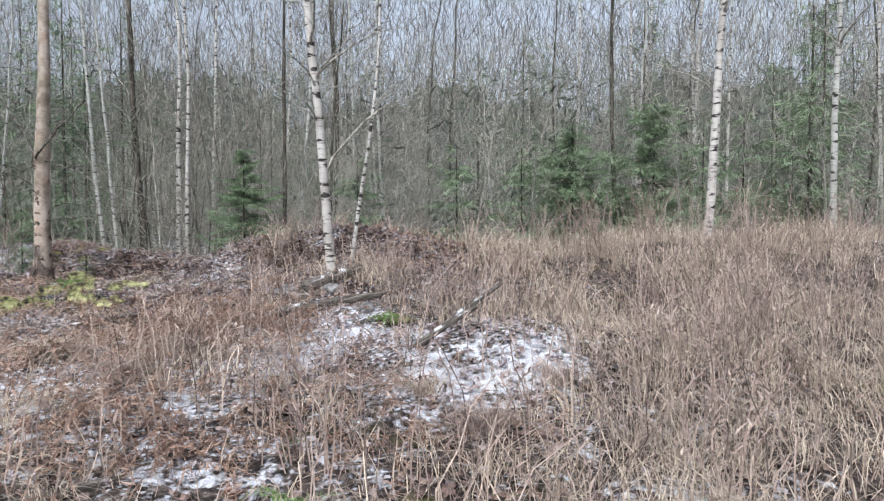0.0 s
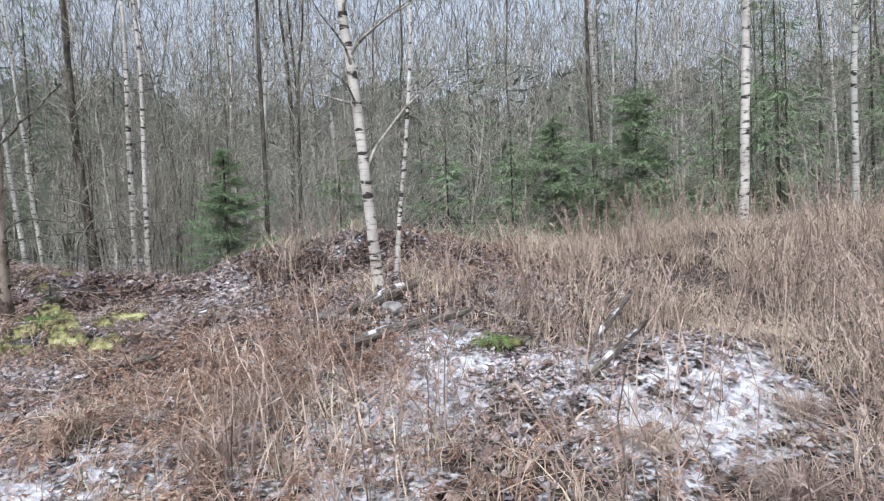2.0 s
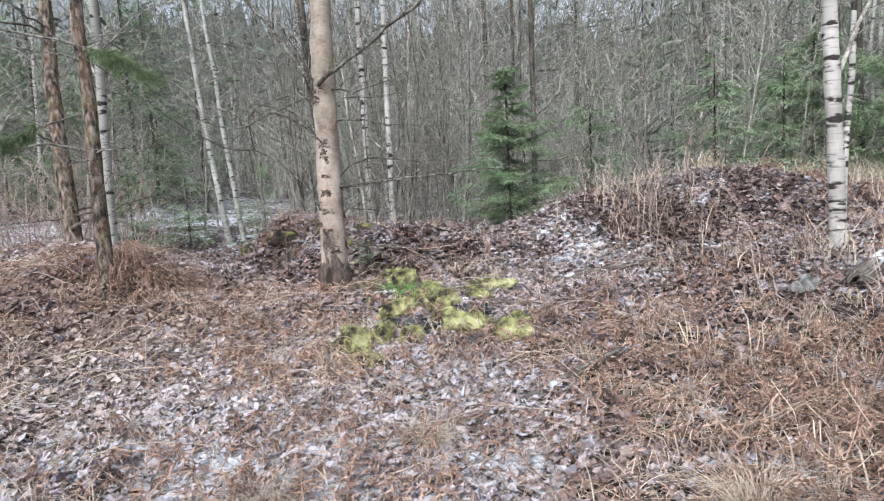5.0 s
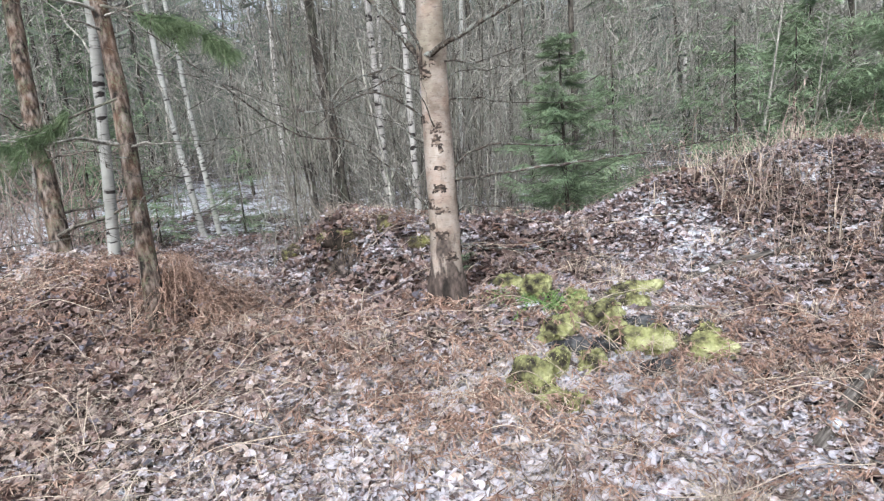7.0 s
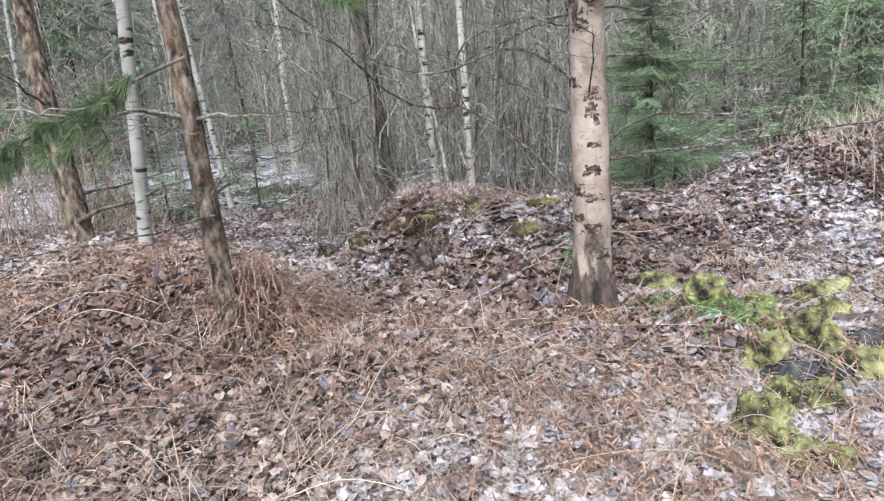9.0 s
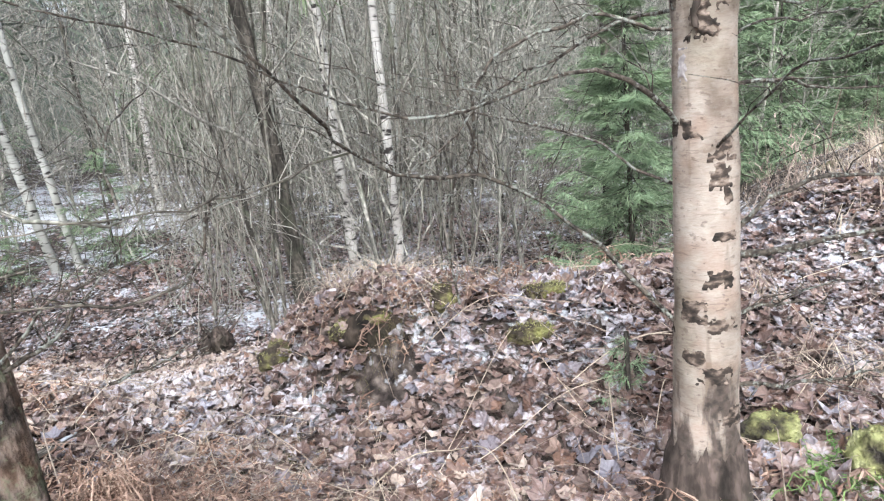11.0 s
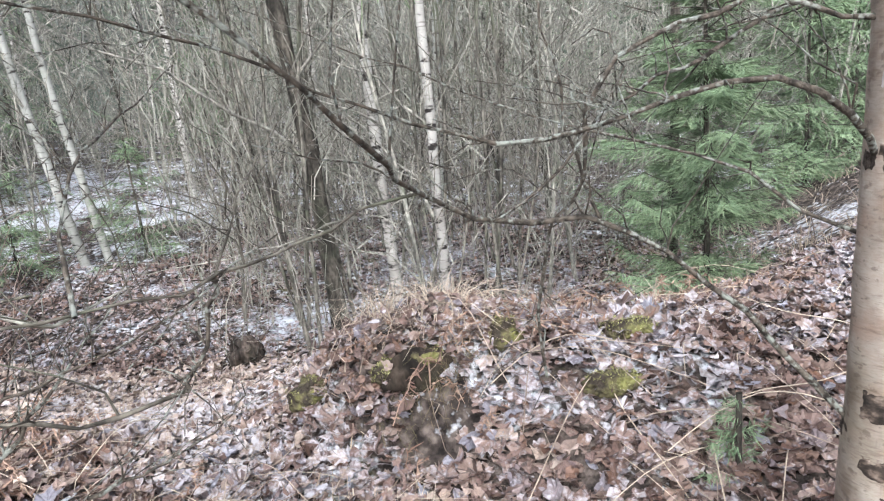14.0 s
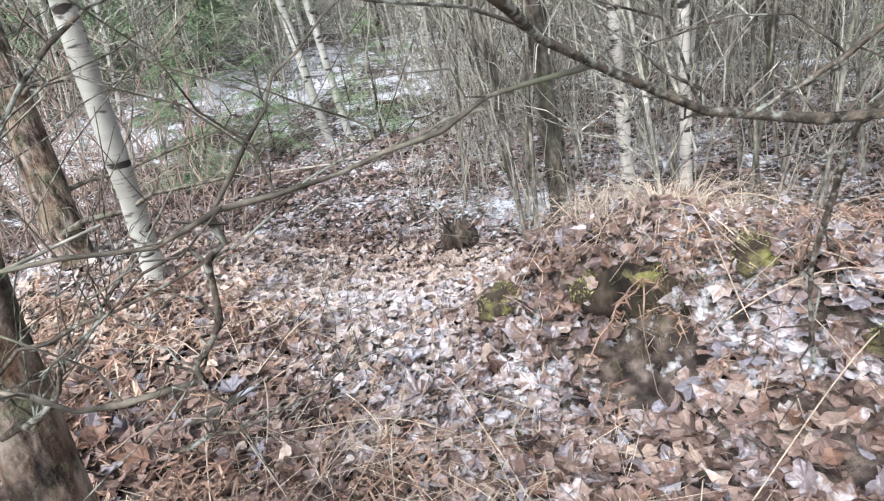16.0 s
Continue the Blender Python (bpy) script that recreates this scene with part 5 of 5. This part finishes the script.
for k, (x, y, sx, sy, sz, turn) in enumerate(((-4.22, 7.36, 0.12, 0.09, 0.04, 10), (-3.95, 7.5, 0.16, 0.08, 0.035, -25), (-3.6, 7.5, 0.15, 0.1, 0.04, 20), (-3.9, 7.15, 0.14, 0.06, 0.03, -15), (-4.25, 8.15, 0.1, 0.08, 0.04, 0), (-4.38, 7.38, 0.11, 0.06, 0.05, -20), (-3.98, 7.2, 0.16, 0.04, 0.04, 10))):
    stone(x, y, sx, sy, sz, k + 60, "flat stone coloured dark for the shaded gaps among mossy stones and leaves", M_ROCK, 0.45, turn)
for k, (x, y, sx, sy, sz, turn) in enumerate(((-4.98, 9.24, 0.11, 0.06, 0.05, -10), (-4.82, 9.42, 0.11, 0.06, 0.055, -25), (-5.25, 9.62, 0.07, 0.06, 0.07, 0), (-4.6, 9.72, 0.22, 0.05, 0.04, -30))):
    stone(x, y, sx, sy, sz, k + 20, "mossy brown stone among fallen leaves", M_MOSS_DULL, 0.3, turn)
for k, (x, y, sx, sy, sz, turn) in enumerate(((-6.07, 9.95, 0.09, 0.08, 0.08, 0), (-5.76, 9.7, 0.08, 0.05, 0.06, 30), (-5.62, 9.68, 0.08, 0.05, 0.05, 0), (-0.45, 6.2, 0.17, 0.12, 0.05, 0), (0.25, 6.0, 0.25, 0.12, 0.05, 20))):
    stone(x, y, sx, sy, sz, k + 30, "hummock of earth grown over with moss", M_MOSS_DULL, 0.3, turn)

M_SNOWSTONE, n_, l_, b_ = nodes_of("snow_capped_stone", 0.9)
rockc = ramp(M_SNOWSTONE, noise_at(M_SNOWSTONE, 14, 6), [(0.35, (0.09, 0.088, 0.085)), (0.65, (0.32, 0.315, 0.31))])
capn = n_.new("ShaderNodeSeparateXYZ")
link(M_SNOWSTONE, n_.new("ShaderNodeNewGeometry").outputs["Normal"], capn.inputs[0])
cap = ramp(M_SNOWSTONE, maths(M_SNOWSTONE, "ADD", capn.outputs["Z"], maths(M_SNOWSTONE, "MULTIPLY", noise_at(M_SNOWSTONE, 18, 5), 0.9)), [(1.02, grey(0)), (1.22, grey(1))])
link(M_SNOWSTONE, mix(M_SNOWSTONE, cap, rockc, (0.72, 0.75, 0.81)), b_.inputs["Base Color"])
bump(M_SNOWSTONE, b_, noise_at(M_SNOWSTONE, 30, 5), 0.8, 0.012)
for k, (x, y, sx, sy, sz, turn) in enumerate(((-1.72, 6.08, 0.08, 0.06, 0.06, 10), (-1.72, 7.4, 0.13, 0.07, 0.07, 30), (-1.2, 7.22, 0.11, 0.08, 0.08, -20), (-0.75, 6.45, 0.09, 0.07, 0.06, 40))):
    snowy = stone(x, y, sx, sy, sz, k + 80, "grey stone capped with thin snow in weeds", M_SNOWSTONE, 0.5, turn)
    snowy.name, snowy["group"] = "snowy_stone", "snowy stones"

M_LOG, n_, l_, b_ = nodes_of("weathered_wood", 0.9)
grain = noise_at(M_LOG, 12, 6, (0.6, 6, 6))
logc = ramp(M_LOG, grain, [(0.3, (0.03, 0.026, 0.022)), (0.52, (0.12, 0.105, 0.09)), (0.72, (0.3, 0.275, 0.25))])
dust = ramp(M_LOG, noise_at(M_LOG, 7, 5), [(0.58, grey(0)), (0.66, grey(1))])
logn = n_.new("ShaderNodeSeparateXYZ")
link(M_LOG, n_.new("ShaderNodeNewGeometry").outputs["Normal"], logn.inputs[0])
dust = maths(M_LOG, "MULTIPLY", dust, ramp(M_LOG, logn.outputs["Z"], [(0.45, grey(0)), (0.75, grey(1))]))
link(M_LOG, mix(M_LOG, dust, logc, (0.72, 0.75, 0.82)), b_.inputs["Base Color"])
bump(M_LOG, b_, grain, 1.0, 0.015)


def fallen_log(a, b, r, seed, label, taper=0.75, flat=1.0):
    """A broken log between two places on or above the ground."""
    a, b = Vector(a), Vector(b)
    rng = np.random.default_rng(seed)
    n = 26
    ln = (b - a).length
    s = np.linspace(0, ln, n)
    p = np.stack([s, 0.02 * np.sin(s * 3 + seed), 0.012 * np.sin(s * 5)], -1)
    rad = r * (1 - (1 - taper) * s / ln)
    rad[0], rad[-1] = rad[0] * 0.35, rad[-1] * 0.3
    v, f = tubes(p[None], rad[None], 14)
    v += rng.normal(0, 0.05 * r, v.shape)
    v[:14, 0] += rng.uniform(-0.08, 0.03, 14)
    v[-14:, 0] += rng.uniform(-0.03, 0.1, 14)
    v[:, 2] *= flat
    ob = mesh_object("fallen_log", v, f, M_LOG)
    d = (b - a).normalized()
    ob.matrix_basis = Matrix.Translation(a) @ d.to_track_quat("X", "Z").to_matrix().to_4x4()
    return tagged(ob, label, "log")


def on_ground(x, y, up=0.0):
    return (x, y, float(ground_z(x, y)) + up)


fallen_log((-1.62, 6.33, 0.67), (-0.62, 6.74, 0.84), 0.045, 1, "grey fallen log dusted with snow in dead weeds")
fallen_log(on_ground(-1.5, 7.2, 0.06), on_ground(-0.95, 7.5, 0.12), 0.08, 2, "short dark broken log beside a birch", 0.6)
fallen_log(on_ground(0.0, 5.55, 0.0), (0.5, 6.0, 0.98), 0.035, 3, "grey broken branch leaning out of the snow", 0.5)
fallen_log(on_ground(-4.7, 7.75, 0.03), on_ground(-3.6, 8.05, 0.05), 0.045, 4, "weathered grey plank-like log among mossy stones", 0.8, 0.6)
fallen_log(on_ground(-4.2, 7.7, 0.03), on_ground(-3.3, 7.72, 0.03), 0.035, 5, "thin weathered log among mossy stones", 0.8, 0.6)
fallen_log(on_ground(-3.75, 6.3, 0.02), on_ground(-3.1, 6.75, 0.1), 0.04, 6, "grey weathered branch lying on leaves", 0.6, 0.7)
fallen_log(on_ground(-3.3, 8.3, 0.02), on_ground(-2.3, 8.5, 0.02), 0.03, 7, "thin fallen branch on the snowy slope", 0.6)
fallen_log(on_ground(-2.4, 2.6, 0.0), on_ground(-1.6, 3.2, 0.03), 0.035, 8, "pale rotten branch in the grass", 0.6)
fallen_log(on_ground(-7.07, 9.33, 0.05), on_ground(-6.63, 10.25, 0.05), 0.018, 10, "thin brown branch lying on fallen leaves", 0.6)
fallen_log(on_ground(-0.2, 5.0, 0.02), on_ground(0.25, 5.25, 0.14), 0.03, 9, "dark broken stick poking out of snow", 0.6)


def fern(x, y, seed, n, size, label):
    rng = np.random.default_rng(seed)
    base = np.tile(np.array([[0.0, 0, 0]]), (n, 1)) + heading(rng, n) * rng.uniform(0, 0.06, (n, 1))
    v, f = fronds(rng, base, 0.12 * size, 0.3 * size, 0.5 * size)
    ob = mesh_object("fern", v, f, M_FERN, False)
    ob.location = on_ground(x, y)
    return tagged(ob, label, "fern")


fern(-4.4, 7.8, 1, 44, 1.0, "fresh green fern growing on a mossy stone")
fern(-4.55, 8.05, 2, 20, 0.8, "fresh green fern beside the birch")
fern(-0.5, 6.2, 3, 34, 0.9, "green fern beside the snow heap")
fern(-0.7, 3.0, 4, 16, 0.7, "green fern among dead grass")
stand(spruce("spruce_seedling", 90, 0.3, 0.13, "tiny spruce seedling on the leafy mound", 22, 34, size=0.1), -4.75, 8.84)

# a dark root plate on the floor of the hollow
rootplate = stone(-6.42, 12.33, 0.13, 0.12, 0.15, 44, "dark brown earthy root ball beside thin stems", M_SCAR, 0.6)
rootplate.name = "root_ball"
rootplate["category"], rootplate["group"] = "root", "roots"


# the undercut face of the mound: earth darkened for shade, dead grass hanging over it
M_EARTH_SHADE = bark_rough("hollow_shade_earth", (0.012, 0.009, 0.007), (0.06, 0.045, 0.034), 0.1)
undercut = stone(-5.6, 9.67, 0.16, 0.05, 0.1, 51, "earth lump coloured near-black for the shade of the mound's undercut", M_EARTH_SHADE, -0.3, 6)
undercut.name = "shade_dark_earth"
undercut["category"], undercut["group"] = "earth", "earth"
rng = np.random.default_rng(33)
n = 420
hx = rng.normal(-5.6, 0.14, n)
hy = 9.64 + rng.normal(0, 0.035, n)
hang = np.stack([hx, hy, ground_z(hx, hy) + rng.uniform(0.0, 0.06, n)], -1)
out = unit(np.stack([rng.normal(0, 0.8, n), -np.ones(n), np.zeros(n)], -1))
ln = 0.04 + 0.16 * rng.random(n) ** 1.5
q = bent(hang, out, -ln * rng.uniform(0.1, 1.0, n), ln * rng.uniform(0.2, 0.7, n), 5)
q[:, 1:] += rng.normal(0, 0.008, (n, 4, 3))
v, f = strips(q, 0.0028 * rng.uniform(0.5, 1.3, (n, 1)) * np.linspace(1, 0.3, 5), heading(rng, n))
tagged(mesh_object("hanging_grass", v, f, M_HANG, False), "dead grass hanging over the undercut mound", "grass", kind="stuff")

# long pale stalks fallen across the leaves
n = 520
base = scatter(rng, n, -9.0, -3.2, 5.0, 10.4, lambda x, y: 1 + 0 * x)
base[:, 2] += 0.02
d = heading(rng, n)
ln = rng.uniform(0.25, 0.8, n)
s9 = np.linspace(0, 1, 9)
q = base[:, None] + d[:, None] * (ln[:, None] * s9)[..., None]
q[..., 2] = ground_z(q[..., 0], q[..., 1]) + 0.03 + 0.06 * rng.random((n, 1)) + 0.12 * rng.random((n, 1)) ** 2 * np.sin(s9 * 3.14)
q[..., :2] += (np.cross(d, [0, 0, 1.0])[:, None] * (rng.normal(0, 0.12, (n, 1)) * s9 ** 2 * ln[:, None])[..., None])[..., :2]
v, f = tubes(q, np.full((n, 9), 0.002) * rng.uniform(0.6, 1.3, (n, 1)), 4)
tagged(mesh_object("fallen_stalks", v, f, M_STRAW, True), "long pale dead stalks lying on leaves", "stalks", kind="stuff")


def pine_bough(tree_name, pts, seed, label):
    """A bough with brushes of long needles at its tips."""
    rng = np.random.default_rng(seed)
    p = spline(pts, 12)
    bough = new(tree_name)
    bough.location = p[0]
    p = p - p[0]
    v, f = tubes(p[None], np.linspace(0.009, 0.004, 12)[None], 6)
    k = 16
    at = rng.integers(4, 12, k)
    d = unit(unit(p[-1] - p[0]) + 0.8 * rng.normal(0, 1, (k, 3)) * [1, 1, 0.5])
    tw = bent(p[at], d, rng.uniform(-0.1, 0.03, k), rng.uniform(0.06, 0.16, k), 6)
    v2, f2 = tubes(tw, np.full((k, 6), 0.003), 4)
    v, f = join([(v, f), (v2, f2)])
    mesh_object("bough", v, f, M_TWIG_DARK, True, bough)
    line = np.concatenate([tw.reshape(-1, 3), p[6:]])
    n = 4200
    base = line[rng.integers(0, len(line), n)] + rng.normal(0, 0.006, (n, 3))
    way = unit(unit(p[-1] - p[0]) * 0.9 + rng.normal(0, 0.6, (n, 3)) + [0, 0, -0.35])
    ln = rng.uniform(0.05, 0.095, n)
    q = base[:, None] + way[:, None] * (ln[:, None] * np.linspace(0, 1, 3))[..., None]
    q[:, 2, 2] -= 0.012
    v, f = strips(q, np.array([0.002, 0.002, 0.001]) * np.ones((n, 1)), unit(np.cross(way, rng.normal(0, 1, (n, 3)))))
    mesh_object("needles", v, f, M_NEEDLE, False, bough)
    return tagged(bough, label, "branch")


pine_bough("pine_bough", [(-6.75, 8.15, 2.75), (-6.5, 8.0, 2.66), (-6.28, 7.92, 2.57), (-6.11, 7.88, 2.47)], 1, "green pine bough with long drooping needles")
pine_bough("pine_bough", [(-6.8, 8.3, 2.25), (-7.0, 8.1, 2.15), (-7.25, 7.85, 2.0), (-7.4, 7.7, 1.92)], 2, "green pine bough beside the trunk")

at_pine = np.array(slim_pine.location)
for pts, r in (([(-6.8, 8.38, 1.5), (-7.1, 8.28, 1.46), (-7.6, 8.15, 1.45), (-8.2, 8.1, 1.36)], 0.012), ([(-6.8, 8.38, 1.6), (-6.62, 8.32, 1.78), (-6.4, 8.35, 1.84), (-6.15, 8.5, 1.95)], 0.009),
               ([(-6.8, 8.36, 1.9), (-7.1, 8.3, 1.98), (-7.6, 8.4, 2.0)], 0.009),
               ([(-6.84, 8.56, 2.02), (-7.003, 9.0, 2.066), (-6.866, 9.04, 2.056), (-6.734, 9.08, 2.053), (-6.643, 9.12, 2.069)], 0.009), ([(-6.85, 8.55, 1.8), (-7.156, 9.1, 1.89), (-6.991, 9.14, 1.97), (-6.815, 9.18, 2.046), (-6.653, 9.22, 2.129)], 0.009),
               ([(-6.78, 8.42, 1.606), (-6.618, 8.36, 1.706), (-6.534, 8.38, 1.795), (-6.468, 8.4, 1.856), (-6.408, 8.42, 1.946)], 0.012), ([(-6.582, 8.5, 1.492), (-6.447, 8.52, 1.516), (-6.338, 8.54, 1.554), (-6.278, 8.56, 1.587), (-6.257, 8.58, 1.635)], 0.01)):
    limb(slim_pine, np.array(pts) - at_pine, r, 0.003, 16)


def tussock(x, y, seed, n, h0, h1, material, label):
    """A clump of dead stalks fanned out from one root."""
    rng = np.random.default_rng(seed)
    out = heading(rng, n)
    base = out * rng.uniform(0, 0.09, (n, 1))
    p = bent(base, out, rng.uniform(h0, h1, n), rng.uniform(0.05, h1 * 1.1, n), 6, 0.55)
    p[:, 1:] += rng.normal(0, 0.01, (n, 5, 3))
    v, f = strips(p, 0.005 * np.linspace(1, 0.3, 6) * np.ones((n, 1)), heading(rng, n))
    ob = mesh_object("grass_tussock", v, f, material, False)
    ob.location = on_ground(x, y, -0.01)
    return tagged(ob, label, "grass")


tussock(0.25, 3.75, 1, 420, 0.1, 0.38, M_WEED, "dark brown tussock of dead grass before the snow heap")
tussock(0.8, 4.5, 2, 380, 0.1, 0.3, M_WEED, "dark brown tussock of dead grass in snow")
tussock(-0.1, 4.3, 3, 260, 0.1, 0.3, M_STRAW, "straw-coloured grass tussock in snow")
tussock(-3.1, 5.2, 4, 460, 0.12, 0.4, M_STRAW, "pale straw tussock bent over in bracken")
tussock(-2.3, 4.7, 5, 380, 0.12, 0.36, M_WEED, "dark tussock of dead stalks in bracken")
tussock(-2.15, 5.35, 6, 420, 0.15, 0.45, M_WEED, "rusty brown tussock of dead stalks")
tussock(-4.9, 5.6, 7, 320, 0.08, 0.25, M_STRAW, "low pale grass tussock on leaves")
tussock(-5.42, 9.96, 8, 420, 0.2, 0.44, M_STRAW, "tuft of pale dry grass crowning the mound")
tussock(-4.2, 6.1, 9, 300, 0.1, 0.28, M_STRAW, "low straw tussock among leaves")

rng = np.random.default_rng(61)
n = 46
d = unit(rng.normal(0, 1, (n, 3)) * [1, 1, 0.8])
q = bent(d * 0.1, d, rng.uniform(-0.1, 0.16, n), rng.uniform(0.06, 0.24, n), 6)
q[:, 1:] += rng.normal(0, 0.012, (n, 5, 3))
v, f = tubes(q, np.linspace(0.009, 0.002, 6) * rng.uniform(0.5, 1.2, (n, 1)), 5)
tagged(mesh_object("root_tangle", v, f, M_SCAR, True, rootplate), "tangle of thin dark roots", kind="stuff")
